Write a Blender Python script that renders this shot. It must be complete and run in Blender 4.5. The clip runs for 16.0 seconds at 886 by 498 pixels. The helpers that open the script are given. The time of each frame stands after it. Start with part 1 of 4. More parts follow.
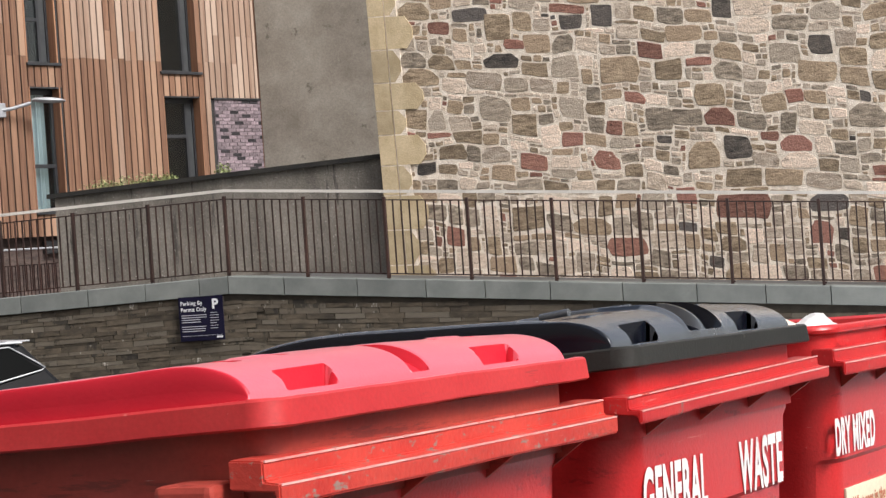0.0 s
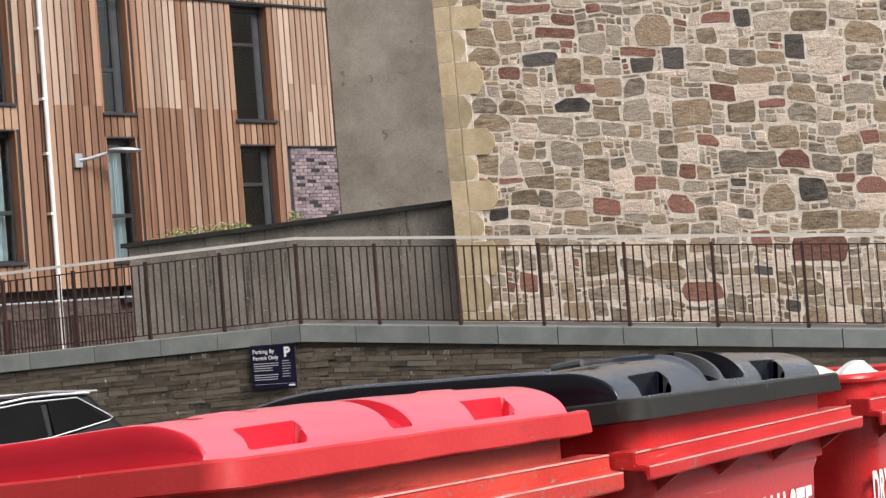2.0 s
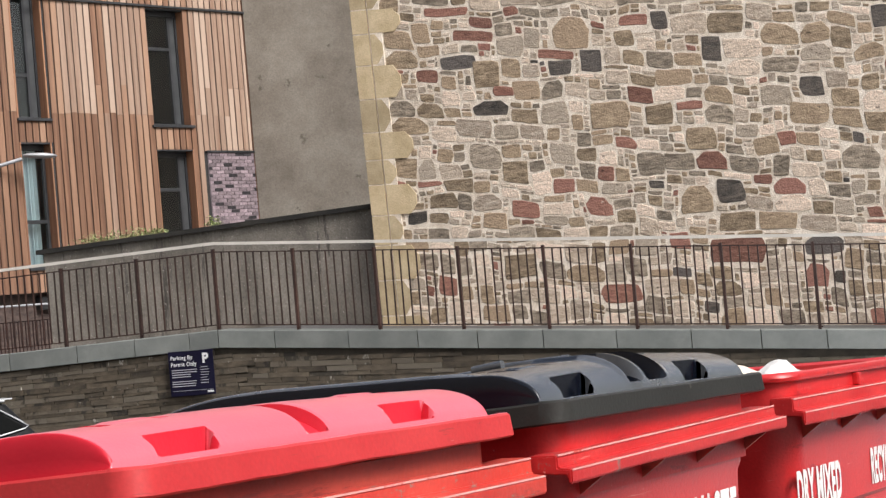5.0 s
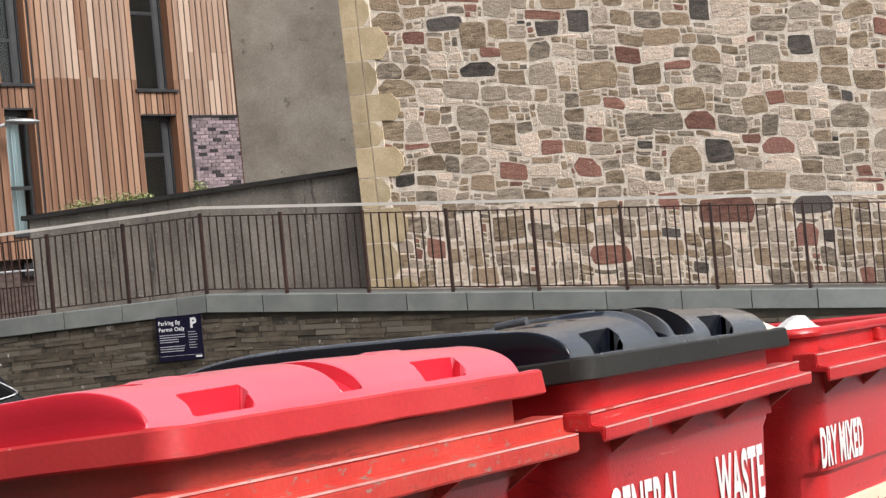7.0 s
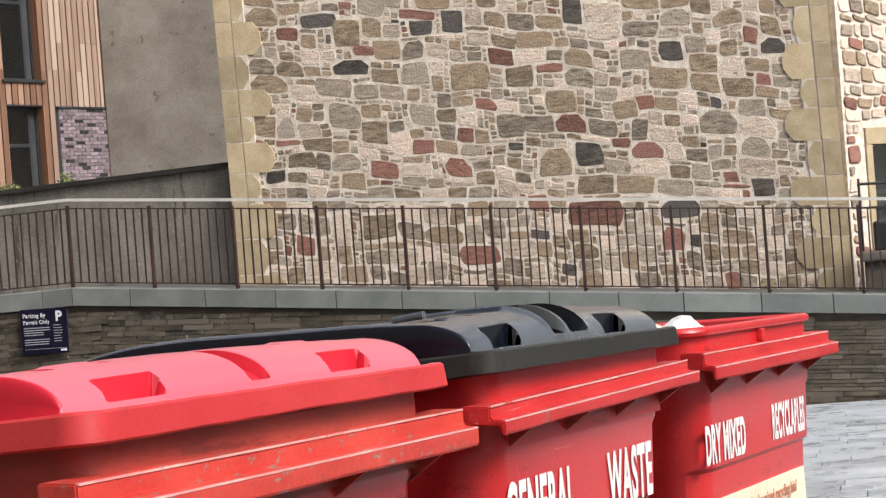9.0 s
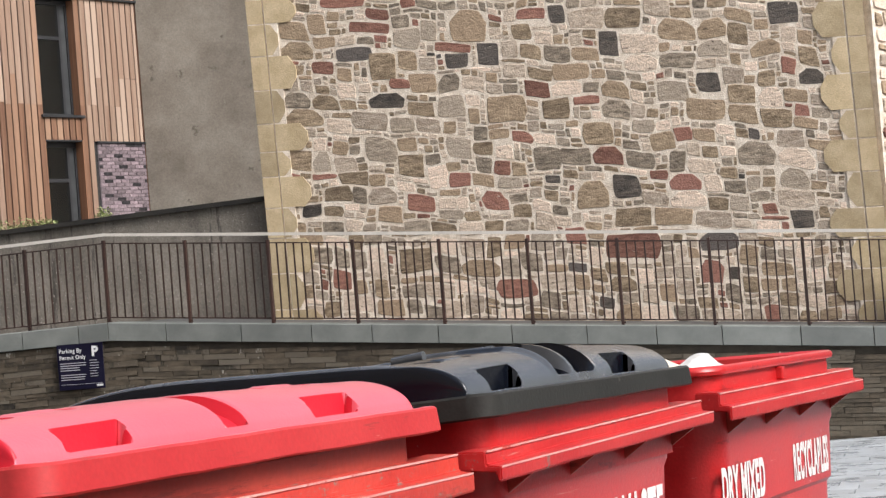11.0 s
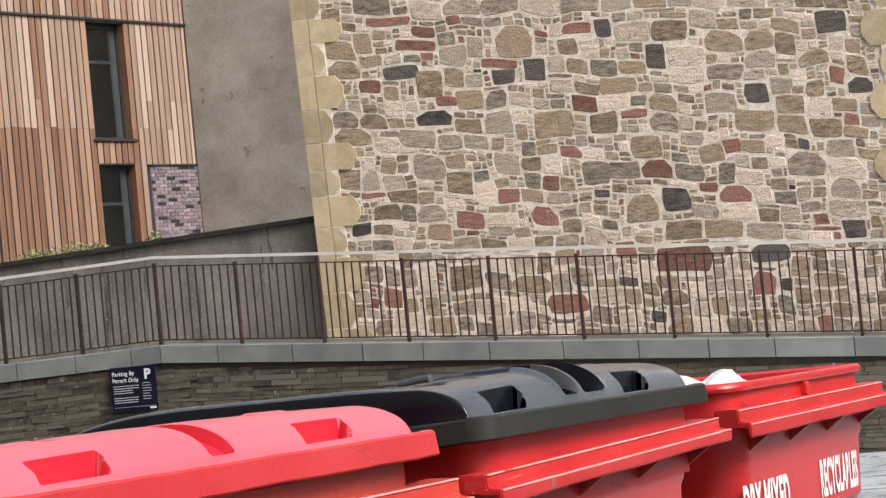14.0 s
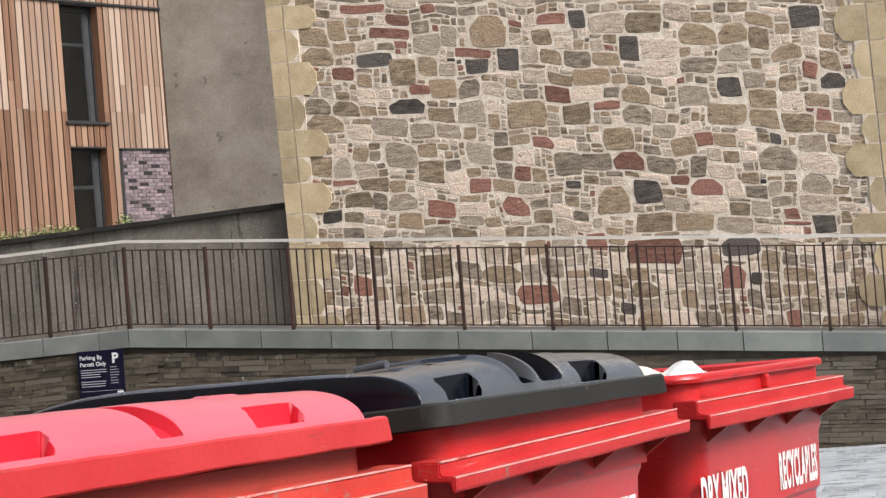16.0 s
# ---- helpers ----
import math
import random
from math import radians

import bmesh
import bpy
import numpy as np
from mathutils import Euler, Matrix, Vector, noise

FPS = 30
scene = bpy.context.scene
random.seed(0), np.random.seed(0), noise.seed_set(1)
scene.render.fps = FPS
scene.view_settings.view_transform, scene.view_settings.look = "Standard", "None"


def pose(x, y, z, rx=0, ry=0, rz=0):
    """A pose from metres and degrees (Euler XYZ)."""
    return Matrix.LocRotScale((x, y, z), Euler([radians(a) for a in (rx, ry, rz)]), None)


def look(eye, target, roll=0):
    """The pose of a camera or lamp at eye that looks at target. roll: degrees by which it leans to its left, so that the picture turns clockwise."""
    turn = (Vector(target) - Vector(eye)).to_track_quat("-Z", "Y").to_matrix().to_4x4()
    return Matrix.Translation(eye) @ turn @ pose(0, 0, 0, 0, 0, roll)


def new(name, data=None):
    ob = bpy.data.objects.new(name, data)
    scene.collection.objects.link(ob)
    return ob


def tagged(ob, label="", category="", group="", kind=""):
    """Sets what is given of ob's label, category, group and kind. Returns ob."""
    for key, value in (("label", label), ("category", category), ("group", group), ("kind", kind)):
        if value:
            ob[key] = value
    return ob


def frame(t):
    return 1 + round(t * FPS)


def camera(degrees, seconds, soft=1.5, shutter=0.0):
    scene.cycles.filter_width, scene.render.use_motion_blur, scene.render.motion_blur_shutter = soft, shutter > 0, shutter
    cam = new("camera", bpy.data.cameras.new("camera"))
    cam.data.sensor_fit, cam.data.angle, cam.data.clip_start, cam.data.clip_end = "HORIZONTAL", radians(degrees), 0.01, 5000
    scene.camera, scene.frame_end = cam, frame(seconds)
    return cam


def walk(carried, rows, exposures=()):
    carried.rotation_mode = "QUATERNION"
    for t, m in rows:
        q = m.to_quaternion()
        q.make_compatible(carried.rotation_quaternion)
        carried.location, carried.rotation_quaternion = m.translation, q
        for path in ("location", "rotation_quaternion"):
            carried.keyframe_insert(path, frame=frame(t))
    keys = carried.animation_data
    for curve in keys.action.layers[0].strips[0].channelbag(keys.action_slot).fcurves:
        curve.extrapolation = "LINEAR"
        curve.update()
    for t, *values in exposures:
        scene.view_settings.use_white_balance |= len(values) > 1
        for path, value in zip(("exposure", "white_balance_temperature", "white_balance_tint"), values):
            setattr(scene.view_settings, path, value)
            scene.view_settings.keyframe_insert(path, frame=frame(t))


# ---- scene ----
cam = camera(24.97, 16.0, soft=1.35)
PATH = [
    (0.0, look((0.0000, -0.0000, 1.6000), (0.0300, 10.0000, 1.5962), -3.995)),
    (0.5, look((0.0023, 0.0173, 1.6014), (0.1148, 10.0164, 1.6673), -4.345)),
    (1.0, look((0.0484, 0.0469, 1.6064), (0.0514, 10.0458, 1.7566), -4.465)),
    (1.5, look((0.1209, 0.1211, 1.6059), (-0.0937, 10.1156, 1.8569), -4.447)),
    (2.0, look((0.1811, 0.1734, 1.5938), (-0.1997, 10.1629, 1.8496), -4.482)),
    (2.5, look((0.2212, 0.2196, 1.5928), (-0.1243, 10.2102, 1.8554), -4.468)),
    (3.0, look((0.2274, 0.2563, 1.5872), (0.0177, 10.2495, 1.8909), -3.675)),
    (3.5, look((0.2431, 0.2672, 1.5866), (0.0746, 10.2617, 1.8708), -3.412)),
    (4.0, look((0.2501, 0.2695, 1.5865), (0.1278, 10.2657, 1.8339), -3.602)),
    (4.2, look((0.2422, 0.2353, 1.5907), (0.1518, 10.2316, 1.8456), -3.845)),
    (6.3, look((0.1075, 0.3684, 1.5753), (0.2143, 10.3667, 1.7277), -5.944)),
    (6.5, look((0.1054, 0.3727, 1.5759), (0.2062, 10.3716, 1.6795), -5.749)),
    (7.0, look((0.0914, 0.3797, 1.5760), (0.1903, 10.3790, 1.6338), -5.437)),
    (7.5, look((0.0817, 0.3885, 1.5690), (0.3167, 10.3857, 1.5727), -5.245)),
    (8.0, look((0.0694, 0.3976, 1.5657), (0.5267, 10.3870, 1.5087), -5.202)),
    (8.5, look((0.0408, 0.3817, 1.5678), (0.6783, 10.3613, 1.5245), -4.971)),
    (9.0, look((0.0134, 0.3686, 1.5698), (0.7883, 10.3385, 1.5674), -4.343)),
    (9.2, look((0.0066, 0.3563, 1.5721), (0.8082, 10.3241, 1.5879), -4.119)),
    (11.3, look((0.1451, 0.5069, 1.5748), (0.6837, 10.4907, 1.7581), -4.705)),
    (11.5, look((0.1620, 0.5084, 1.5741), (0.6872, 10.4931, 1.7492), -4.777)),
    (12.0, look((0.1974, 0.5293, 1.5750), (0.7234, 10.5139, 1.7557), -4.912)),
    (12.5, look((0.2207, 0.5400, 1.5735), (0.7296, 10.5246, 1.7940), -5.077)),
    (13.0, look((0.2318, 0.5427, 1.5724), (0.6841, 10.5296, 1.8097), -5.366)),
    (13.5, look((0.2367, 0.5295, 1.5731), (0.6008, 10.5198, 1.8218), -5.540)),
    (14.0, look((0.2353, 0.5303, 1.5754), (0.5196, 10.5222, 1.8592), -5.572)),
    (14.5, look((0.2381, 0.5364, 1.5727), (0.4536, 10.5299, 1.8618), -5.471)),
    (15.0, look((0.2463, 0.5335, 1.5719), (0.4669, 10.5273, 1.8457), -5.245)),
    (15.5, look((0.2557, 0.5428, 1.5697), (0.5801, 10.5343, 1.8214), -4.930)),
    (16.0, look((0.2653, 0.5511, 1.5667), (0.6801, 10.5401, 1.7855), -4.674)),
]
walk(cam, PATH)

# ---- light ----
world = bpy.data.worlds.new("overcast_sky")
scene.world = world
world.use_nodes = True
wn = world.node_tree
sky = wn.nodes.new("ShaderNodeTexSky")
sky.sky_type, sky.sun_disc = "NISHITA", False
SUN_FROM = Vector((0.53, -0.46, 0.71)).normalized()
sky.sun_elevation = math.asin(SUN_FROM.z)
sky.sun_rotation = math.atan2(SUN_FROM.x, SUN_FROM.y)
sky.air_density, sky.dust_density = 1.0, 4.0
soft_white = wn.nodes.new("ShaderNodeHueSaturation")
soft_white.inputs["Saturation"].default_value = 0.56
wn.links.new(sky.outputs[0], soft_white.inputs["Color"])
wn.links.new(soft_white.outputs[0], wn.nodes["Background"].inputs["Color"])
wn.nodes["Background"].inputs["Strength"].default_value = 0.12
sun = new("sun", bpy.data.lights.new("sun", "SUN"))
sun.data.energy, sun.data.angle, sun.data.color = 3.0, radians(24), (1.0, 0.98, 0.965)
sun.matrix_world = look((SUN_FROM * 60)[:], (0, 0, 0))
scene.view_settings.exposure = 0.47


# ---- materials ----
def surface(name, a, b, scale=(6, 6, 6), rough=0.6, bump=0.25, fine=70, metal=0.0, vary=0.0, island=False,
            spots=None, coat=0.0, rvar=0.12, third=None, sheen=0.0, spec=0.5, grit=0.18):
    """Two colours mixed by a stretched noise, fine grain and relief, each piece a little lighter or darker."""
    m = bpy.data.materials.new(name)
    m.use_nodes = True
    t = m.node_tree
    n, l = t.nodes, t.links
    bsdf = n["Principled BSDF"]
    coord = n.new("ShaderNodeTexCoord")
    add = n.new("ShaderNodeVectorMath")
    add.operation = "ADD"
    l.new(coord.outputs["Object"], add.inputs[0])
    if island:
        rnd = n.new("ShaderNodeNewGeometry").outputs["Random Per Island"]
    else:
        rnd = n.new("ShaderNodeObjectInfo").outputs["Random"]
    big = n.new("ShaderNodeVectorMath")
    big.operation = "SCALE"
    big.inputs[0].default_value = (31.0, 17.0, 23.0)
    l.new(rnd, big.inputs["Scale"])
    l.new(big.outputs[0], add.inputs[1])
    mp = n.new("ShaderNodeVectorMath")
    mp.operation = "MULTIPLY"
    mp.inputs[1].default_value = scale
    l.new(add.outputs[0], mp.inputs[0])
    n1 = n.new("ShaderNodeTexNoise")
    n1.inputs["Scale"].default_value, n1.inputs["Detail"].default_value, n1.inputs["Roughness"].default_value = 1.0, 6, 0.62
    l.new(mp.outputs[0], n1.inputs["Vector"])
    n2 = n.new("ShaderNodeTexNoise")
    n2.inputs["Scale"].default_value, n2.inputs["Detail"].default_value = fine, 5
    l.new(add.outputs[0], n2.inputs["Vector"])
    ramp = n.new("ShaderNodeValToRGB")
    ramp.color_ramp.elements[0].position, ramp.color_ramp.elements[1].position = 0.34, 0.66
    ramp.color_ramp.elements[0].color, ramp.color_ramp.elements[1].color = (*a, 1), (*b, 1)
    l.new(n1.outputs["Fac"], ramp.inputs["Fac"])
    col = ramp.outputs["Color"]
    if third:
        pick = n.new("ShaderNodeMix")
        pick.data_type = "RGBA"
        st = n.new("ShaderNodeMapRange")
        st.inputs["From Min"].default_value, st.inputs["From Max"].default_value = 0.45, 1.0
        l.new(rnd, st.inputs["Value"])
        l.new(st.outputs[0], pick.inputs["Factor"])
        l.new(col, pick.inputs["A"])
        pick.inputs["B"].default_value = (*third, 1)
        col = pick.outputs["Result"]
    for spot, size, level in (spots if isinstance(spots, list) else [spots] if spots else []):
        stretch = n.new("ShaderNodeVectorMath")
        stretch.operation = "MULTIPLY"
        stretch.inputs[1].default_value = size if isinstance(size, tuple) else (size, size, size)
        l.new(add.outputs[0], stretch.inputs[0])
        n3 = n.new("ShaderNodeTexNoise")
        n3.inputs["Scale"].default_value, n3.inputs["Detail"].default_value, n3.inputs["Roughness"].default_value = 1.0, 8, 0.7
        l.new(stretch.outputs[0], n3.inputs["Vector"])
        st = n.new("ShaderNodeMapRange")
        st.inputs["From Min"].default_value, st.inputs["From Max"].default_value = level, level + 0.05
        l.new(n3.outputs["Fac"], st.inputs["Value"])
        mx = n.new("ShaderNodeMix")
        mx.data_type = "RGBA"
        l.new(st.outputs[0], mx.inputs["Factor"])
        l.new(col, mx.inputs["A"])
        mx.inputs["B"].default_value = (*spot, 1)
        col = mx.outputs["Result"]
    hsv = n.new("ShaderNodeHueSaturation")
    val = n.new("ShaderNodeMapRange")
    val.inputs["To Min"].default_value, val.inputs["To Max"].default_value = 1 - vary, 1 + vary
    l.new(rnd, val.inputs["Value"])
    grain = n.new("ShaderNodeMapRange")
    grain.inputs["To Min"].default_value, grain.inputs["To Max"].default_value = 1 - grit, 1 + grit
    l.new(n2.outputs["Fac"], grain.inputs["Value"])
    mul = n.new("ShaderNodeMath")
    mul.operation = "MULTIPLY"
    l.new(val.outputs[0], mul.inputs[0])
    l.new(grain.outputs[0], mul.inputs[1])
    l.new(mul.outputs[0], hsv.inputs["Value"])
    l.new(col, hsv.inputs["Color"])
    l.new(hsv.outputs[0], bsdf.inputs["Base Color"])
    rr = n.new("ShaderNodeMapRange")
    rr.inputs["To Min"].default_value, rr.inputs["To Max"].default_value = max(0.03, rough - rvar), min(1.0, rough + rvar)
    l.new(n1.outputs["Fac"], rr.inputs["Value"])
    l.new(rr.outputs[0], bsdf.inputs["Roughness"])
    bsdf.inputs["Metallic"].default_value = metal
    bsdf.inputs["Coat Weight"].default_value = coat
    bsdf.inputs["Coat Roughness"].default_value = 0.25
    bsdf.inputs["Specular IOR Level"].default_value = spec
    bsdf.inputs["Sheen Weight"].default_value, bsdf.inputs["Sheen Roughness"].default_value = sheen, 0.45
    if bump:
        bp = n.new("ShaderNodeBump")
        bp.inputs["Strength"].default_value, bp.inputs["Distance"].default_value = bump, 0.01
        mixh = n.new("ShaderNodeMath")
        mixh.operation = "ADD"
        l.new(n1.outputs["Fac"], mixh.inputs[0])
        l.new(n2.outputs["Fac"], mixh.inputs[1])
        l.new(mixh.outputs[0], bp.inputs["Height"])
        l.new(bp.outputs[0], bsdf.inputs["Normal"])
    return m


def stones(name, a, b, third, island, vary=0.36):
    return surface(name, a, b, (7, 7, 19), 0.88, 1.0, 44, vary=vary, island=island, third=third, grit=0.5,
                   spots=[(tuple(0.42 * q for q in a), (8, 8, 20), 0.61), ((0.60, 0.50, 0.40), (9, 9, 12), 0.665)])


STONE = {}
for kind, a, b, c in (("dark", (0.042, 0.036, 0.031), (0.150, 0.124, 0.102), (0.085, 0.073, 0.066)),
                      ("red", (0.20, 0.085, 0.060), (0.36, 0.18, 0.13), (0.22, 0.105, 0.080)),
                      ("tan", (0.165, 0.115, 0.070), (0.46, 0.35, 0.235), (0.27, 0.195, 0.130)),
                      ("grey", (0.15, 0.118, 0.086), (0.46, 0.375, 0.285), (0.31, 0.255, 0.20)),
                      ("pale", (0.37, 0.285, 0.21), (0.66, 0.545, 0.435), (0.57, 0.455, 0.365))):
    STONE[kind] = stones(kind + "_rubble", a, b, c, False), stones(kind + "_rubble_joined", a, b, c, True)
MORTAR = surface("lime_mortar", (0.56, 0.465, 0.365), (0.84, 0.755, 0.65), (11, 11, 11), 0.95, 0.8, 60, spots=((0.42, 0.345, 0.265), 22, 0.62), grit=0.25)
QUOIN = surface("buff_sandstone", (0.41, 0.315, 0.185), (0.54, 0.43, 0.275), (4, 4, 4), 0.85, 0.45, 60, vary=0.18, grit=0.3)
TIMBER = surface("larch_board", (0.135, 0.061, 0.033), (0.265, 0.139, 0.083), (14, 14, 0.5), 0.7, 0.3, 90, vary=0.20, third=(0.32, 0.20, 0.133), grit=0.25)
TIMBER_PALE = surface("weathered_larch_board", (0.25, 0.148, 0.100), (0.36, 0.25, 0.185), (14, 14, 0.5), 0.7, 0.3, 90, vary=0.12, third=(0.39, 0.285, 0.22), grit=0.25)
TIMBER_DARK = surface("larch_reveal", (0.22, 0.10, 0.055), (0.33, 0.165, 0.09), (14, 14, 0.5), 0.7, 0.3, 90, vary=0.15)
RENDER = surface("stained_cement_render", (0.20, 0.172, 0.139), (0.33, 0.297, 0.25), (0.7, 0.7, 0.9), 0.9, 0.35, 30, spots=[((0.155, 0.137, 0.11), 2.6, 0.63), ((0.36, 0.32, 0.27), (4, 4, 1.3), 0.66), ((0.14, 0.125, 0.10), (14, 14, 9), 0.67)], grit=0.3)
HARL = surface("roughcast_harling", (0.124, 0.110, 0.092), (0.256, 0.229, 0.195), (1.6, 1.6, 0.7), 0.95, 1.0, 38, spots=[((0.075, 0.067, 0.057), (4.5, 4.5, 0.40), 0.575), ((0.44, 0.40, 0.35), 30, 0.62), ((0.06, 0.055, 0.046), 26, 0.64)], grit=0.45)
DARK_CAP = surface("mossy_dark_coping", (0.011, 0.010, 0.009), (0.032, 0.029, 0.024), (3, 3, 3), 0.9, 0.5, 40)
SLAB = surface("grey_granite_slab", (0.150, 0.160, 0.150), (0.215, 0.225, 0.210), (2.5, 2.5, 2.5), 0.6, 0.15, 120, vary=0.10)
SLATE = surface("brown_slate_walling", (0.050, 0.038, 0.025), (0.140, 0.110, 0.076), (4, 4, 9), 0.8, 0.6, 50, vary=0.38, spots=[((0.036, 0.030, 0.022), (2.5, 2.5, 1.2), 0.57), ((0.44, 0.41, 0.36), (7, 7, 2.5), 0.63)], third=(0.10, 0.085, 0.065))
SLATE_JOIN = surface("brown_slate_walling_joined", (0.050, 0.038, 0.025), (0.140, 0.110, 0.076), (4, 4, 9), 0.8, 0.6, 50, vary=0.32, island=True, spots=((0.40, 0.37, 0.33), (7, 7, 2.5), 0.66), third=(0.10, 0.085, 0.065))
JOINT = surface("dark_earth_joint", (0.045, 0.037, 0.027), (0.075, 0.062, 0.046), (5, 5, 5), 0.95, 0.4, 60)
RUST = surface("brown_painted_steel", (0.022, 0.0105, 0.0085), (0.048, 0.021, 0.0155), (9, 9, 4), 0.55, 0.2, 120, vary=0.2)
HANDRAIL = surface("pale_weathered_handrail", (0.56, 0.52, 0.47), (0.70, 0.66, 0.60), (2, 2, 2), 0.42, 0.1, 120)
# The pale blue base carries part of the wet slabs' sky reflection.
PAVE = surface("wet_sky_paled_paving", (0.32, 0.345, 0.37), (0.50, 0.53, 0.56), (2.2, 2.2, 2.2), 0.30, 0.15, 60, vary=0.20, rvar=0.2)
ASPHALT = surface("damp_asphalt", (0.045, 0.045, 0.045), (0.085, 0.085, 0.082), (0.6, 0.6, 0.6), 0.6, 0.4, 160)
BRICK = surface("mauve_engineering_brick", (0.15, 0.112, 0.126), (0.29, 0.228, 0.245), (20, 20, 20), 0.75, 0.3, 90, vary=0.38)
BRICK_BLACK = surface("black_engineering_brick", (0.018, 0.016, 0.018), (0.04, 0.035, 0.04), (20, 20, 20), 0.5, 0.2, 90, vary=0.25)
BRICK_JOINT = surface("grey_brick_mortar", (0.17, 0.14, 0.15), (0.24, 0.205, 0.215), (8, 8, 8), 0.9, 0.3, 90)
FRAME = surface("dark_grey_window_frame", (0.022, 0.023, 0.025), (0.035, 0.036, 0.04), (4, 4, 4), 0.4, 0.05, 100)
CURTAIN = surface("pale_blue_curtain", (0.30, 0.40, 0.44), (0.46, 0.56, 0.58), (16, 16, 0.3), 0.9, 0.3, 60)
# Near-black: shade of the rooms and of the board gaps, as colour.
ROOM = surface("shade_dark_lining", (0.020, 0.020, 0.021), (0.034, 0.033, 0.031), (1, 1, 1), 0.9, 0, 10)
WHITE_PIPE = surface("white_painted_pipe", (0.62, 0.59, 0.58), (0.74, 0.71, 0.70), (2, 2, 1), 0.4, 0.05, 90)
LAMP_GREY = surface("galvanised_grey_lamp", (0.30, 0.31, 0.33), (0.42, 0.43, 0.45), (5, 5, 5), 0.45, 0.05, 90, metal=0.3)
NAVY = surface("navy_sign_enamel", (0.006, 0.005, 0.019), (0.009, 0.008, 0.026), (3, 3, 3), 0.5, 0.03, 90, spec=0.2)
WHITE = surface("white_print", (0.70, 0.70, 0.70), (0.80, 0.80, 0.80), (3, 3, 3), 0.5, 0.0, 90)
GREY_PRINT = surface("grey_print", (0.40, 0.40, 0.44), (0.50, 0.50, 0.54), (3, 3, 3), 0.5, 0.0, 90)
RED_BODY = surface("red_bin_plastic", (0.47, 0.016, 0.019), (0.56, 0.032, 0.032), (3, 3, 3), 0.34, 0.10, 120, spec=0.5, spots=[((0.30, 0.014, 0.016), (4, 4, 14), 0.60), ((0.66, 0.42, 0.38), 17, 0.665), ((0.60, 0.20, 0.17), (3, 3, 70), 0.66)])
RED_LIP = surface("crimson_lip_paint", (0.44, 0.018, 0.020), (0.53, 0.036, 0.034), (5, 5, 5), 0.36, 0.1, 90, spec=0.4, spots=[((0.20, 0.13, 0.11), 17, 0.62), ((0.62, 0.26, 0.22), (4, 90, 90), 0.64)])
# Sky sheen is put into the lid's red; recess red is its shaded copy.
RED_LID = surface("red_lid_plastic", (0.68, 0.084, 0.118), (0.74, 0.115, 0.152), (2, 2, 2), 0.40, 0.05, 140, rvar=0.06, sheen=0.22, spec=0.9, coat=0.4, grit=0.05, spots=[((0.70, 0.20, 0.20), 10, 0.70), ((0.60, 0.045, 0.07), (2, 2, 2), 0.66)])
RED_RECESS = surface("shaded_red_plastic", (0.50, 0.010, 0.026), (0.56, 0.018, 0.034), (3, 3, 3), 0.42, 0.05, 120, spec=0.4, grit=0.05, spots=((0.60, 0.16, 0.15), 9, 0.71))
# Rim: deeper copy of the lid red, without the painted sky sheen.
RED_SKIRT = surface("deep_red_lid_rim", (0.43, 0.022, 0.026), (0.51, 0.040, 0.040), (3, 3, 3), 0.44, 0.05, 120, spec=0.45, spots=[((0.30, 0.03, 0.028), (3, 3, 40), 0.62), ((0.58, 0.26, 0.21), (5, 30, 30), 0.67), ((0.24, 0.05, 0.04), 11, 0.70)])
RED_WORN = surface("scraped_red_lip", (0.46, 0.035, 0.026), (0.55, 0.060, 0.042), (5, 5, 5), 0.42, 0.15, 90, spots=[((0.36, 0.05, 0.038), (6, 6, 40), 0.60), ((0.27, 0.18, 0.15), (26, 60, 60), 0.58), ((0.60, 0.28, 0.22), (5, 80, 80), 0.66)])
RED_OLD = surface("brownish_red_plastic", (0.28, 0.034, 0.026), (0.42, 0.066, 0.046), (2, 2, 6), 0.42, 0.1, 90, spots=[((0.20, 0.032, 0.026), (3, 3, 24), 0.56), ((0.50, 0.20, 0.15), 12, 0.70), ((0.55, 0.30, 0.26), (3, 3, 60), 0.68)])
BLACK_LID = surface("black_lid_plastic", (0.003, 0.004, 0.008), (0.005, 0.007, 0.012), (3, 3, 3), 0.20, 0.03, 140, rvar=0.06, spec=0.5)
# Grey base stands in for sky reflection; hollows and ends stay BLACK_LID.
BLACK_TOP = surface("sky_greyed_black_plastic", (0.036, 0.038, 0.043), (0.075, 0.078, 0.085), (4, 9, 4), 0.25, 0.03, 120, rvar=0.10, spec=0.9, coat=0.5, grit=0.06)
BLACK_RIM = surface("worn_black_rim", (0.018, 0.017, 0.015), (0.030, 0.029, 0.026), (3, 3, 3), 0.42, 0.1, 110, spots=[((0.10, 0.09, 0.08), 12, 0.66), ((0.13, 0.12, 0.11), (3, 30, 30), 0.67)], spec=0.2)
# One pale colour for worn paint and for the lip edges' highlight.
EDGE_WEAR_GLINT = surface("pale_edge_wear_and_glint", (0.60, 0.22, 0.20), (0.72, 0.42, 0.38), (9, 9, 9), 0.45, 0.1, 120, spots=((0.45, 0.06, 0.045), 14, 0.60))
WORN_WHITE = surface("worn_white_lettering", (0.68, 0.64, 0.62), (0.80, 0.77, 0.75), (5, 5, 5), 0.5, 0.0, 90, spots=((0.50, 0.03, 0.03), (24, 24, 14), 0.635))
CREAM = surface("cream_sticker", (0.66, 0.60, 0.44), (0.74, 0.68, 0.52), (4, 4, 4), 0.5, 0.02, 90)
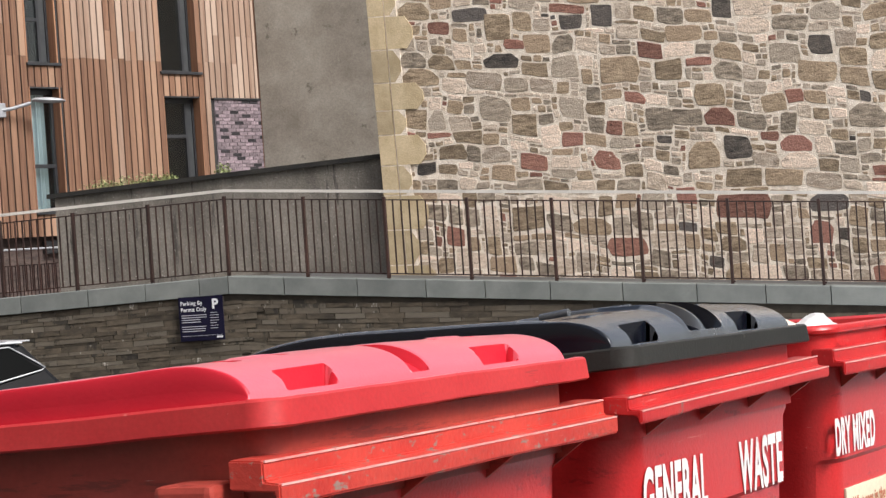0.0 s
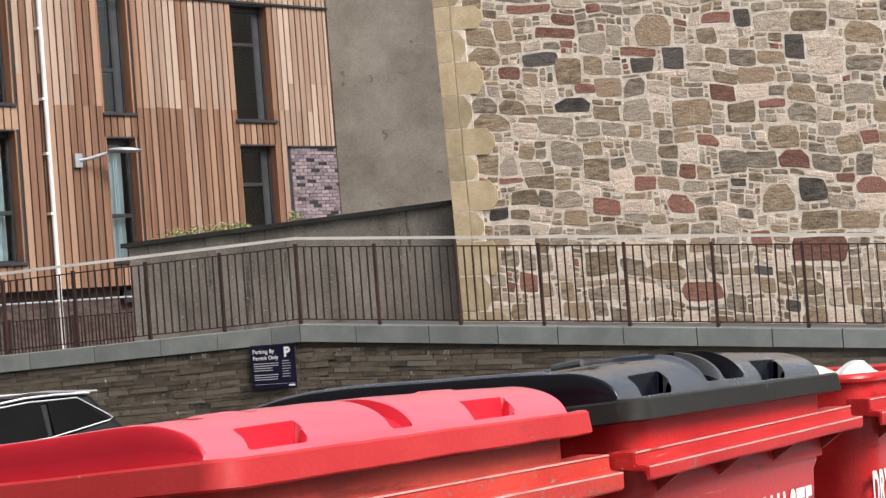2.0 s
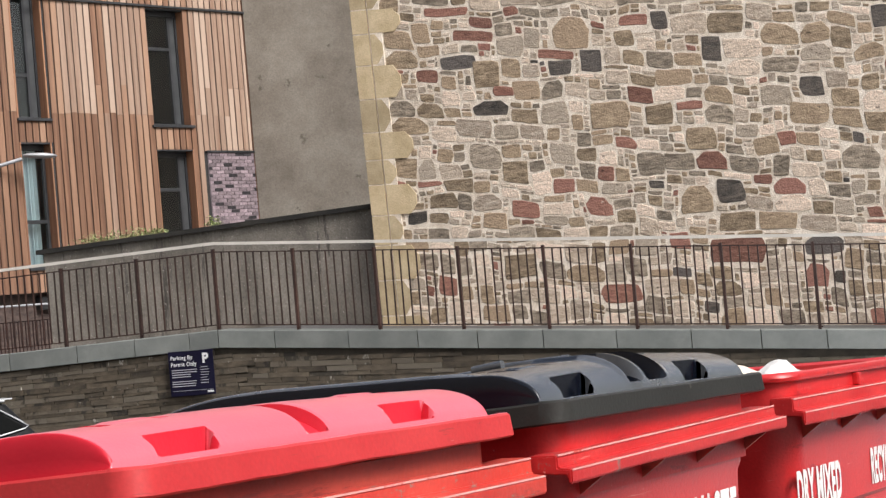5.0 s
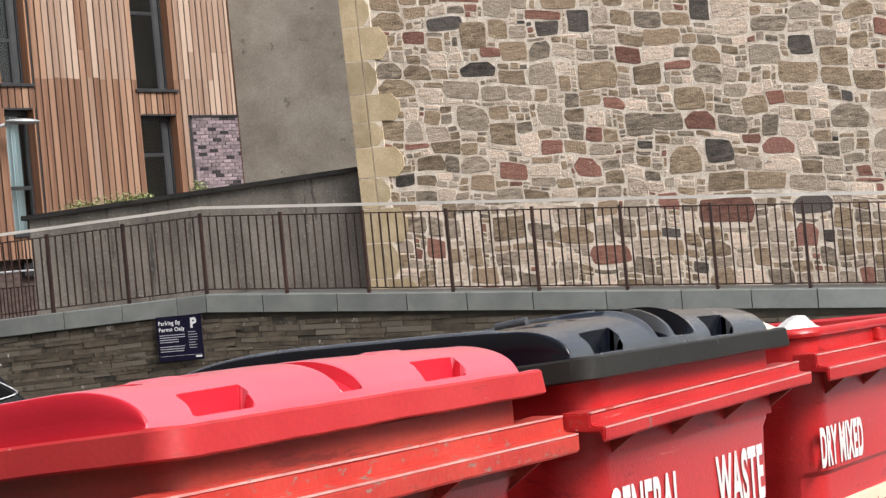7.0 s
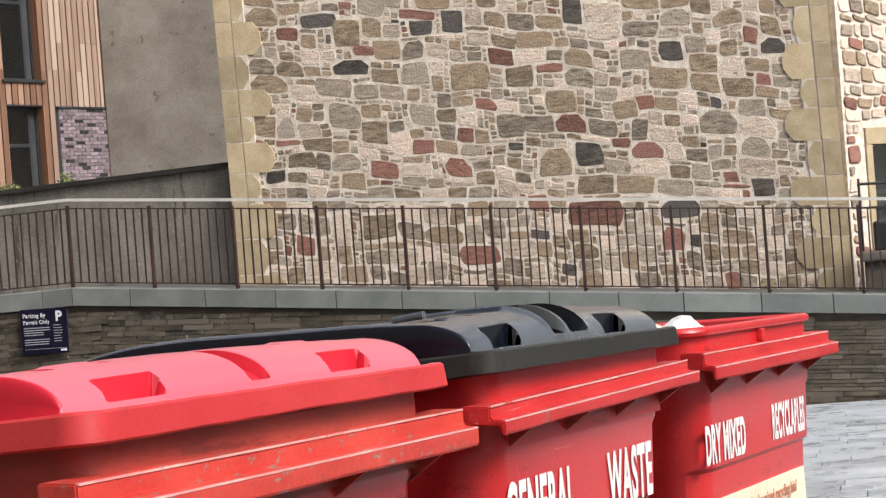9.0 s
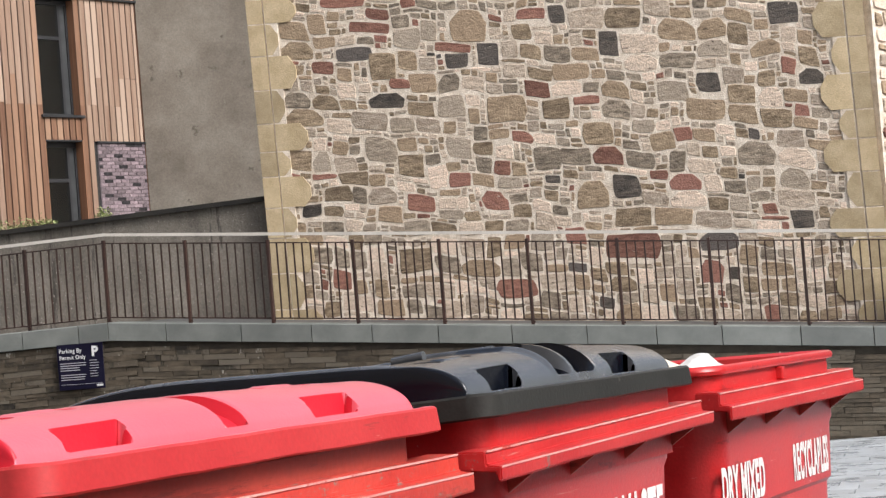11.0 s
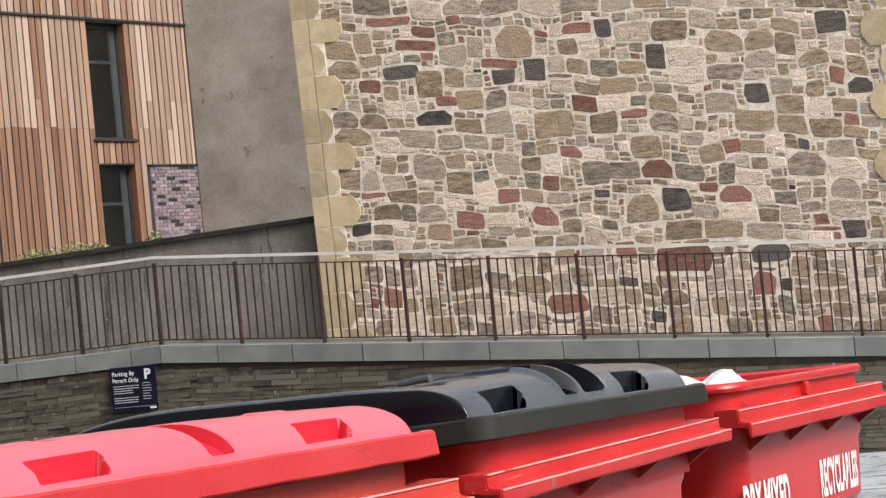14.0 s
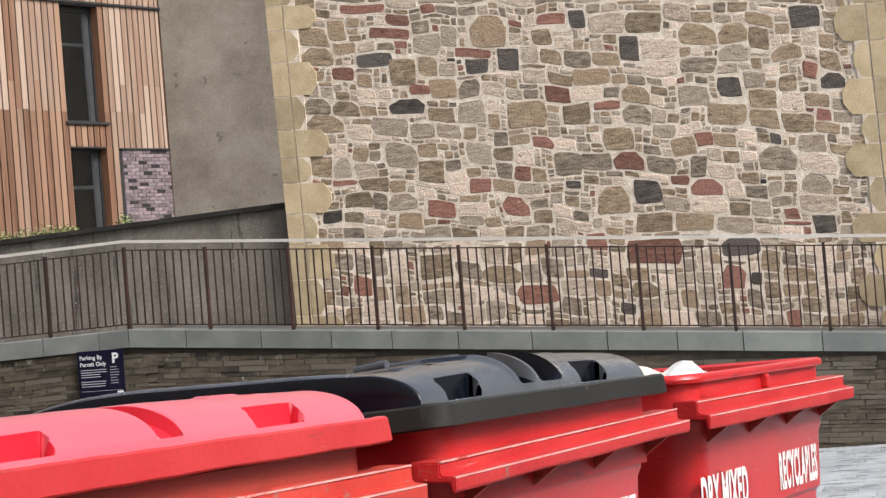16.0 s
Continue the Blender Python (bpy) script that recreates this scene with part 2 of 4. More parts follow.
STICKER_INK = surface("faded_red_ink", (0.42, 0.13, 0.07), (0.50, 0.18, 0.10), (4, 4, 4), 0.6, 0.0, 90)
BAG = surface("white_bin_bag", (0.50, 0.49, 0.48), (0.70, 0.69, 0.67), (7, 7, 7), 0.35, 0.3, 30)
BAG_CREAM = surface("cream_paper_bag", (0.60, 0.52, 0.42), (0.72, 0.65, 0.55), (7, 7, 7), 0.6, 0.3, 30)
TYRE = surface("black_rubber", (0.018, 0.018, 0.018), (0.03, 0.03, 0.03), (9, 9, 9), 0.8, 0.2, 90)
CAR_PAINT = surface("black_car_paint", (0.005, 0.0055, 0.0065), (0.008, 0.0085, 0.010), (2, 2, 2), 0.14, 0.0, 90, rvar=0.03, spec=0.12)
CHROME = surface("brushed_silver_trim", (0.36, 0.37, 0.385), (0.48, 0.49, 0.505), (4, 4, 4), 0.30, 0.0, 90, metal=0.2)
LEAF = surface("pale_green_weed", (0.17, 0.22, 0.075), (0.42, 0.45, 0.21), (9, 9, 9), 0.7, 0.2, 60, island=True, vary=0.35)
IRON = surface("black_iron", (0.012, 0.012, 0.013), (0.025, 0.025, 0.026), (9, 9, 9), 0.5, 0.1, 90)
UNDER = surface("dark_brown_brickwork", (0.034, 0.022, 0.019), (0.11, 0.078, 0.067), (4, 4, 12), 0.85, 0.4, 60)
PANEL = surface("slate_grey_panel", (0.035, 0.038, 0.041), (0.06, 0.063, 0.066), (3, 3, 3), 0.5, 0.05, 90)
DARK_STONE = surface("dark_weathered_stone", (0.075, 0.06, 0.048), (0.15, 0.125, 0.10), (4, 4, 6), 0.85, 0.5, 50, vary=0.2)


def glass(name, tint, rough=0.02):
    m = bpy.data.materials.new(name)
    m.use_nodes = True
    b = m.node_tree.nodes["Principled BSDF"]
    b.inputs["Base Color"].default_value = (*tint, 1)
    b.inputs["Roughness"].default_value = rough
    b.inputs["Transmission Weight"].default_value = 1.0
    b.inputs["IOR"].default_value = 1.5
    return m


GLASS = glass("window_glass", (0.80, 0.86, 0.86))


# ---- building helpers ----
def mesh(name, verts, faces, mats, idx=None, smooth=False):
    me = bpy.data.meshes.new(name)
    me.from_pydata([tuple(v) for v in verts], [], faces)
    for m in (mats if isinstance(mats, (list, tuple)) else [mats]):
        me.materials.append(m)
    if idx is not None:
        me.polygons.foreach_set("material_index", idx)
    if smooth:
        me.polygons.foreach_set("use_smooth", [True] * len(faces))
    me.update()
    return me


def part(name, bm, material, parent, label="", smooth=False):
    """Links a bmesh, or a ready mesh, as one object under a thing or a part."""
    if isinstance(bm, bmesh.types.BMesh):
        me = bpy.data.meshes.new(name)
        bm.normal_update()
        bm.to_mesh(me)
        bm.free()
        for m in (material if isinstance(material, (list, tuple)) else [material]):
            me.materials.append(m)
        if smooth:
            me.polygons.foreach_set("use_smooth", [True] * len(me.polygons))
            me.set_sharp_from_angle(angle=radians(40))
    else:
        me = bm
    ob = new(name, me)
    ob.parent = parent
    if label:
        ob["label"] = label
    return ob


def box(x0, y0, z0, x1, y1, z1, bevel=0.0, bm=None):
    bm2 = bmesh.new()
    bmesh.ops.create_cube(bm2, size=1)
    bmesh.ops.transform(bm2, matrix=Matrix.LocRotScale(((x0 + x1) / 2, (y0 + y1) / 2, (z0 + z1) / 2), None, (abs(x1 - x0), abs(y1 - y0), abs(z1 - z0))), verts=bm2.verts)
    if bevel:
        bmesh.ops.bevel(bm2, geom=bm2.edges[:], offset=bevel, segments=2, profile=0.6, affect="EDGES")
    if bm is None:
        return bm2
    tmp = bpy.data.meshes.new("tmp")
    bm2.to_mesh(tmp)
    bm2.free()
    bm.from_mesh(tmp)
    bpy.data.meshes.remove(tmp)
    return bm


def prism(profile, x0, x1, bevel=0.0):
    """A closed outline of (y, z) drawn out from x0 to x1."""
    bm = bmesh.new()
    a = [bm.verts.new((x0, y, z)) for y, z in profile]
    b = [bm.verts.new((x1, y, z)) for y, z in profile]
    bm.faces.new(a[::-1])
    bm.faces.new(b)
    for i in range(len(a)):
        j = (i + 1) % len(a)
        bm.faces.new((a[i], a[j], b[j], b[i]))
    bmesh.ops.recalc_face_normals(bm, faces=bm.faces[:])
    if bevel:
        bmesh.ops.bevel(bm, geom=bm.edges[:], offset=bevel, segments=2, profile=0.6, affect="EDGES")
    return bm


def tube(points, radius, sides=10):
    """A round bar along a line of points."""
    bm = bmesh.new()
    rings = []
    for i, p in enumerate(points):
        a = Vector(points[max(i - 1, 0)])
        b = Vector(points[min(i + 1, len(points) - 1)])
        q = (b - a).to_track_quat("Z", "Y")
        r = radius[i] if isinstance(radius, (list, tuple)) else radius
        rings.append([bm.verts.new(Vector(p) + q @ Vector((r * math.cos(k * math.tau / sides), r * math.sin(k * math.tau / sides), 0))) for k in range(sides)])
    for a, b in zip(rings, rings[1:]):
        for k in range(sides):
            bm.faces.new((a[k], a[(k + 1) % sides], b[(k + 1) % sides], b[k]))
    bm.faces.new(rings[0][::-1])
    bm.faces.new(rings[-1])
    return bm


def root(name, m, label, category, group="", kind=""):
    ob = new(name)
    ob.empty_display_size = 0.1
    ob.matrix_world = m
    return tagged(ob, label, category, group, kind)


def lettering(text, height, squeeze=1.0, thick=0.0):
    """Words as a flat mesh in the x, z plane, from the lower left, facing -y."""
    cu = bpy.data.curves.new("letters", "FONT")
    cu.body, cu.size, cu.offset, cu.extrude = text, height / 0.72, thick, 0.0004
    cu.space_character = 1.10
    ob = bpy.data.objects.new("letters", cu)
    scene.collection.objects.link(ob)
    bpy.context.view_layer.update()
    me = bpy.data.meshes.new_from_object(ob.evaluated_get(bpy.context.evaluated_depsgraph_get()))
    bpy.data.objects.remove(ob)
    me.transform(Matrix(((squeeze, 0, 0, 0), (0, 0, -1, 0), (0, 1, 0, 0), (0, 0, 0, 1))))
    return me


WALL = pose(0, 0, 0, 0, 0, -16.3)     # x along the stone wall, y away through it
WING = pose(0, 0, 0, 0, 0, 50.0)     # x along the timber front, y away through it


def path_z(s):
    """Height of the coping's top along the railing: a ramp that falls both ways from the bend."""
    s = min(max(s, -22.0), 4.0)
    return 1.432 + (s + 10.03) * 0.027 if s < -10.03 else 1.432 - (s + 10.03) * 0.0777


def yard_z(y):
    return -0.03 * (min(max(y, -12.0), 30.0) - 3.0)


# ---- ground: the yard falls towards the low wall, the ramp lies behind it ----
def make_ground():
    ss = [-700, -120, -40, -22, -16, -13, -10.03, -7, -4, -1, 4, 12, 40, 120, 700]
    ds = [-700, -120, -40, -12, -4, 2, 6, 10, 14, 18, 22, 24.52, 24.62, 26.6, 30, 60, 160, 900]
    verts, faces = [], []
    for d in ds:
        for s in ss:
            p = WALL @ Vector((s, d, 0))
            verts.append((p.x, p.y, yard_z(p.y) if d < 24.6 else path_z(s) - 0.03))
    w = len(ss)
    for i in range(len(ds) - 1):
        for j in range(w - 1):
            faces.append((i * w + j, i * w + j + 1, (i + 1) * w + j + 1, (i + 1) * w + j))
    return tagged(new("ground", mesh("ground", verts, faces, ASPHALT)), "damp dark asphalt yard that falls towards a low wall", "ground", kind="structure")


ground = make_ground()


# ---- unseen walls added beside and behind, to block sky and darken reflections ----
for nm, b in (("wall_yard_left", (-15.0, -22.0, -1.0, -14.4, 21.0, 17.0)), ("wall_yard_behind", (-15.0, -22.6, -1.0, 20.0, -22.0, 10.0)), ("wall_yard_right", (20.0, -22.6, -1.5, 20.6, 16.0, 7.0))):
    bm = box(*b)
    me = bpy.data.meshes.new(nm)
    bm.to_mesh(me)
    bm.free()
    me.materials.append(DARK_STONE)
    tagged(new(nm, me), "unseen plain dark stone wall added to block light", "wall", kind="structure")


# ---- the rubble-stone building ----
S0, S1, WD = -8.47, -0.26, 26.61          # left and right edge, and the distance of the face
SHEAR = -0.112                              # the courses fall to the right


LEAN = 0.021                                # shears the wall sideways as it rises, to fit the camera's view


def lean(z):
    return LEAN * (1.3 - z)


def make_stone_wall():
    bm = box(S0 + 0.05, WD, -0.5, S1 - 0.05, WD + 0.5, 9.2)
    for a, b in ((S0 + 0.004, S0 + 0.221), (S0 + 0.244, S0 + 0.42), (S1 - 0.221, S1 - 0.004), (S1 - 0.42, S1 - 0.244)):
        box(a, WD - 0.0185, -0.5, b, WD + 0.1, 9.0, bm=bm)
    for v in bm.verts:
        v.co.x += lean(v.co.z)
    me = bpy.data.meshes.new("wall_stone")
    bm.to_mesh(me)
    bm.free()
    me.materials.append(MORTAR)
    ob = new("wall_stone", me)
    ob.matrix_world = WALL
    return tagged(ob, "random rubble wall of brown, red and dark stones in pale mortar", "stone wall", kind="structure")


wall = make_stone_wall()

DARK_AT = [(-7.85, 1.84, 0.32, 0.18), (-5.67, 3.91, 0.29, 0.22), (-5.25, 4.01, 0.32, 0.32), (-4.28, 4.55, 0.21, 0.26),
           (-3.62, 4.15, 0.28, 0.31), (-2.35, 3.65, 0.28, 0.25), (-1.83, 2.99, 0.14, 0.15), (-6.67, 3.36, 0.49, 0.25),
           (-3.56, 2.28, 0.37, 0.34), (-4.5, 2.35, 0.19, 0.12), (-4.27, 1.18, 0.24, 0.13), (-3.92, 0.72, 0.2, 0.15),
           (-2.22, 1.18, 0.17, 0.14), (-2.38, 1.58, 0.43, 0.25), (-1.32, 4.59, 0.39, 0.31), (-1.05, 3.75, 0.3, 0.23),
           (-1.3, 1.91, 0.29, 0.23), (-7.1, 3.99, 0.52, 0.19)]
GREY_AT = [(-1.82, 2.74, 0.49, 0.34), (-6.82, 2.7, 0.46, 0.35), (-2.85, 3.55, 0.42, 0.30), (-5.75, 2.75, 0.33, 0.37), (-4.55, 2.62, 0.32, 0.34)]
RED_AT = [(-6.3, 1.98, 0.42, 0.26), (-5.31, 2.03, 0.35, 0.25), (-4.26, 1.61, 0.32, 0.28), (-3.53, 1.51, 0.66, 0.33),
          (-2.5, 1.19, 0.31, 0.32), (-3.99, 3.41, 0.37, 0.11), (-6.86, 4.36, 0.57, 0.17), (-7.52, 3.81, 0.3, 0.19),
          (-1.32, 3.89, 0.19, 0.23), (-5.07, 0.88, 0.54, 0.27), (-3.11, 2.43, 0.24, 0.12), (-1.72, 2.03, 0.18, 0.14),
          (-5.72, 4.09, 0.44, 0.12), (-6.48, 3.6, 0.3, 0.15), (-7.65, 2.31, 0.34, 0.09), (-7.2, 4.68, 0.61, 0.14),
          (-4.63, 4.56, 0.38, 0.15), (-7.5, 0.9, 0.27, 0.29)]
TAN_AT = [(-5.06, 3.27, 0.51, 0.38), (-4.37, 3.29, 0.4, 0.28), (-6.7, 3.85, 0.38, 0.35), (-6.16, 3.6, 0.36, 0.27),
          (-2.4, 3.3, 0.51, 0.37), (-6.42, 2.49, 0.36, 0.31), (-3.99, 2.16, 0.41, 0.36), (-3.85, 2.97, 0.39, 0.29),
          (-5.46, 4.39, 0.52, 0.42), (-4.77, 4.31, 0.3, 0.25), (-6.45, 1.2, 0.49, 0.35), (-6.76, 1.82, 0.36, 0.23)]


def warp(a, b):
    """The courses wander."""
    return 0.075 * noise.noise((a * 1.9, b * 1.9, 3.0)), 0.085 * noise.noise((a * 1.7, b * 1.7, 9.0))


def stone_mesh(rng, s, z, w, h, depth, arch=0.0):
    """Verts and faces of one rough stone, its face towards -y: a crooked four-sided block with worn corners."""
    tilt = rng.uniform(-0.05, 0.05)
    top = rng.uniform(0, 0.28) if rng.random() < 0.6 else 0.0
    pts = [(-w / 2 * (1 - rng.uniform(0, 0.10)), -h / 2 * (1 - rng.uniform(0, 0.12))), (w / 2 * (1 - rng.uniform(0, 0.10)), -h / 2 * (1 - rng.uniform(0, 0.12))),
           (w / 2 * (1 - top * rng.random()), h / 2 * (1 - rng.uniform(0, 0.16))), (-w / 2 * (1 - top * rng.random()), h / 2 * (1 - rng.uniform(0, 0.16)))]
    if arch:
        pts = [pts[0], pts[1], (w * 0.5, h * 0.12), (w * 0.28, h * 0.5), (-w * 0.24, h * 0.5), (-w * 0.5, h * 0.1)]
    elif rng.random() < 0.4 and w > 0.12:
        k = rng.choice((1, 3))
        a, b = pts[k], pts[(k + 1) % 4]
        pts.insert(k + 1, ((a[0] + b[0]) * 0.5 + math.copysign(w * 0.09, a[0]), (a[1] + b[1]) * 0.5 + h * rng.uniform(-0.12, 0.12)))
    for cut in (rng.uniform(0.05, 0.12), 0.25):
        ring = []
        for k, (x, q) in enumerate(pts):
            x2, q2 = pts[(k + 1) % len(pts)]
            ring += [(x + (x2 - x) * cut, q + (q2 - q) * cut), (x2 - (x2 - x) * cut, q2 - (q2 - q) * cut)]
        pts = ring
    n = len(ring)
    verts, faces = [], []
    small = min(w, h)
    for inset, y in ((0.0, 0.004), (0.003, -depth * 0.7), (0.010, -depth)):
        for x, q in ring:
            f, g = 1 - 2 * min(inset, 0.15 * small) / w, 1 - 2 * min(inset, 0.15 * small) / h
            a, b = s + x * f, z + q * g + (SHEAR + tilt) * (x * f)
            wx = warp(a, b)[0] + 0.014 * noise.noise((a * 11, b * 11, 5.0))
            wz = warp(a, b)[1] + 0.013 * noise.noise((a * 10, b * 10, 1.0))
            verts.append((a + wx, WD + y + rng.uniform(-0.002, 0.002), b + wz))
    for b in (0, n):
        for k in range(n):
            j = (k + 1) % n
            faces.append((b + k, b + j, b + n + j, b + n + k))
    faces.append(tuple(range(2 * n, 3 * n)))
    return verts, faces


def lay_stones():
    rng = random.Random(11)
    cell, top = 0.03, 7.2
    lo, hi = S0 + 0.40, S1 - 0.46
    nx, nz = int((hi - lo) / cell), int((top + 1.6) / cell)
    used = np.zeros((nx, nz), bool)
    z0 = -1.6                                # in the sheared frame
    placed = []

    def claim(s, z, w, h, kind):
        dx, dz = warp(s, z + SHEAR * s)
        s, z = s - lean(z + SHEAR * s) - dx, z - dz + SHEAR * dx
        i0, i1 = int((s - w / 2 - lo) / cell), int((s + w / 2 - lo) / cell) + 1
        k0, k1 = int((z - h / 2 - z0) / cell), int((z + h / 2 - z0) / cell) + 1
        used[max(i0, 0):min(i1, nx), max(k0, 0):min(k1, nz)] = True
        placed.append((s, z, w, h, kind))

    for kind, some in (("dark", DARK_AT), ("red", RED_AT), ("tan", TAN_AT), ("grey", GREY_AT)):
        for s, z, w, h in some:
            claim(s, z, w, h, kind)
    kinds = ["pale"] * 40 + ["tan"] * 27 + ["grey"] * 26 + ["red"] * 4 + ["dark"] * 1
    def lay(i, k, w, h):
        used[i:i + w, k:k + h] = True
        placed.append((lo + (i + w / 2) * cell, z0 + (k + h / 2) * cell, w * cell - rng.uniform(0.004, 0.020), h * cell - rng.uniform(0.002, 0.016), rng.choice(kinds)))

    sizes = []
    for _ in range(2000):
        h = rng.choice((3, 3, 4, 4, 5, 5, 6, 6, 7, 8, 9))
        sizes.append((max(3, int(h * rng.uniform(0.85, 2.1))), h))
    sizes.sort(key=lambda q: -q[0] * q[1] * rng.uniform(0.6, 1.4))
    for w, h in sizes:
        for _ in range(10):
            i, k = rng.randrange(nx - w), rng.randrange(nz - h)
            if used[i:i + w, k:k + h].any():
                continue
            while k > 0 and not used[i:i + w, k - 1].any():     # settle on what lies below, then slide along
                k -= 1
            while i > 0 and not used[i - 1, k:k + h].any():
                i -= 1
            lay(i, k, w, h)
            break
    for k in range(nz):
        i = 0
        while i < nx:
            if used[i, k]:
                i += 1
                continue
            run = 0
            while i + run < nx and not used[i + run, k]:
                run += 1
            w, h = min(run, rng.randrange(3, 12)), rng.choice((2, 2, 3, 3, 4))
            if run - w < 3:
                w = run
            hh = 0
            while hh < h and k + hh < nz and not used[i:i + w, k + hh].any():
                hh += 1
            if w > 1 and hh > 1:
                lay(i, k, w, hh)
            else:
                used[i:i + w, k:k + hh] = True
            i += w
    singles, joined = [], {k: ([], []) for k in STONE}
    for s, z, w, h, kind in placed:
        if w < 0.035 or h < 0.03:
            continue
        zz = z + SHEAR * s
        s += lean(zz)
        if not path_z(s) - 0.4 < zz < 7.0:
            continue
        made = stone_mesh(rng, s, zz, w, h, rng.uniform(0.002, 0.007), w > 0.28 and 0.2 < h < 0.45 and rng.random() < 0.22)
        if -7.9 < s < -0.9 and 1.75 < zz < 4.9 and w * h > 0.020 and len(singles) < 300:
            singles.append((made, kind))
        else:
            v, f = joined[kind]
            f += [tuple(i + len(v) for i in face) for face in made[1]]
            v += made[0]
    for (v, f), kind in singles:
        part("stone", mesh("stone", v, f, STONE[kind][0]), None, wall)
    for kind, (v, f) in joined.items():
        if f:
            tagged(part("rubble", mesh("rubble", v, f, STONE[kind][1]), None, wall), kind + " rubble stones", kind="stuff")


def quoins(edge, inward):
    """Dressed corner stones, long and short by turns, with an upright groove."""
    rng = random.Random(5 if inward > 0 else 6)
    z, k = -0.3, 0
    while z < 9.0:
        h = rng.uniform(0.34, 0.50)
        long = (0.62 if k % 2 else 0.40) * rng.uniform(0.92, 1.08)
        for a, b, y in ((0.0, 0.225, 0.024), (0.24, long, 0.020)):
            s0, s1 = edge + inward * a, edge + inward * b
            m0, m1 = min(s0, s1), max(s0, s1)
            bulge = 0.05 if b > 0.3 else 0.0
            end = s1 + inward * bulge
            mid = z + h / 2
            zc = lambda s: SHEAR * 0.35 * (s - edge)
            out = [(s0, z), (s1 - inward * bulge, z), (end, mid - h * 0.18), (end, mid + h * 0.18), (s1 - inward * bulge, z + h), (s0, z + h)]
            if inward < 0:
                out = out[::-1]
            g = 0.009
            v = [(s + lean(q) + (g if s < (s0 + s1) / 2 else -g) * (0 if not bulge else 1), WD - y, q + (g if q < mid else -g) + zc(s)) for s, q in out]
            v += [(s + lean(q), WD + 0.15, q + zc(s)) for s, q in out]
            n = len(out)
            f = [tuple(range(n))] + [(i + n, (i + 1) % n + n, (i + 1) % n, i) for i in range(n)]
            part("quoin", mesh("quoin", v, f, QUOIN), None, wall)
        z, k = z + h, k + 1


def make_side_wall():
    """The building's other side, which turns away at the corner."""
    turn = WALL @ pose(S1, WD, 0, 0, 0, 52)
    bm = box(0.02, -0.02, -0.5, 0.55, 0.4, 9.0)
    box(1.45, -0.02, -0.5, 9.0, 0.4, 9.0, bm=bm)
    box(0.55, -0.02, -0.5, 1.45, 0.4, 1.15, bm=bm)
    box(0.55, -0.02, 2.5, 1.45, 0.4, 9.0, bm=bm)
    me = bpy.data.meshes.new("wall_stone_side")
    bm.to_mesh(me)
    bm.free()
    me.materials.append(MORTAR)
    ob = tagged(new("wall_stone_side", me), "side of the rubble building, stones paled for sun glare", "stone wall", kind="structure")
    ob.matrix_world = turn
    rng = random.Random(8)
    parts = {k: ([], []) for k in STONE}
    z = 0.4
    while z < 6.5:
        h = rng.uniform(0.10, 0.26)
        x = 0.05
        while x < 4.0:
            w = rng.uniform(0.12, 0.4)
            if not (0.30 < x + w / 2 < 1.65 and 0.9 < z < 2.6):
                # mostly pale stones: the sun's glare is put into their colour
                v, f = parts[rng.choice(["pale"] * 8 + ["tan", "tan", "grey", "red"])]
                sv, sf = stone_mesh(rng, x + w / 2, z + h / 2, w - 0.035, h - 0.03, 0.025)
                f += [tuple(i + len(v) for i in face) for face in sf]
                v += [(p[0], p[1] - WD - 0.02, p[2]) for p in sv]
            x += w
        z += h
    for kind, (v, f) in parts.items():
        if f:
            tagged(part("rubble", mesh("rubble", v, f, STONE[kind][1]), None, ob), kind + " rubble stones", kind="stuff")
    win = tagged(new("window_side"), "tall sash window in a buff stone surround", "window", kind="structure")
    win.matrix_world = turn
    for a in ((0.42, 0.55), (1.45, 1.60)):
        part("jamb", box(a[0], -0.05, 1.15, a[1], 0.2, 2.5, 0.01), QUOIN, win)
    part("lintel", box(0.42, -0.055, 2.5, 1.60, 0.2, 2.72, 0.01), QUOIN, win)
    part("sill", box(0.42, -0.08, 1.0, 1.60, 0.2, 1.15, 0.01), QUOIN, win)
    part("window_frame", box(0.55, 0.10, 1.15, 0.61, 0.16, 2.5, 0.005), FRAME, win)
    part("window_frame", box(0.61, 0.10, 1.85, 1.45, 0.16, 1.91, 0.005), FRAME, win)
    part("pane", box(0.61, 0.14, 1.15, 1.45, 0.146, 2.5), GLASS, win).visible_shadow = False
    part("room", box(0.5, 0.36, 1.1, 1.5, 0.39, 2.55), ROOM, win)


make_side_wall()


# ---- low wall, coping and railing ----
low = tagged(new("wall_low", mesh("wall_low", [(s, d, z) for s in (-22, -10.03, 4) for d, z in
             ((24.50, -1.2), (24.50, path_z(s) - 0.24), (24.80, path_z(s) - 0.24), (24.80, -1.2))],
             [(i + k, i + (k + 1) % 4, i + 4 + (k + 1) % 4, i + 4 + k) for i in (0, 4) for k in range(4)], JOINT)),
             "low retaining wall of thin brown slate courses", "retaining wall", kind="structure")
low.matrix_world = WALL


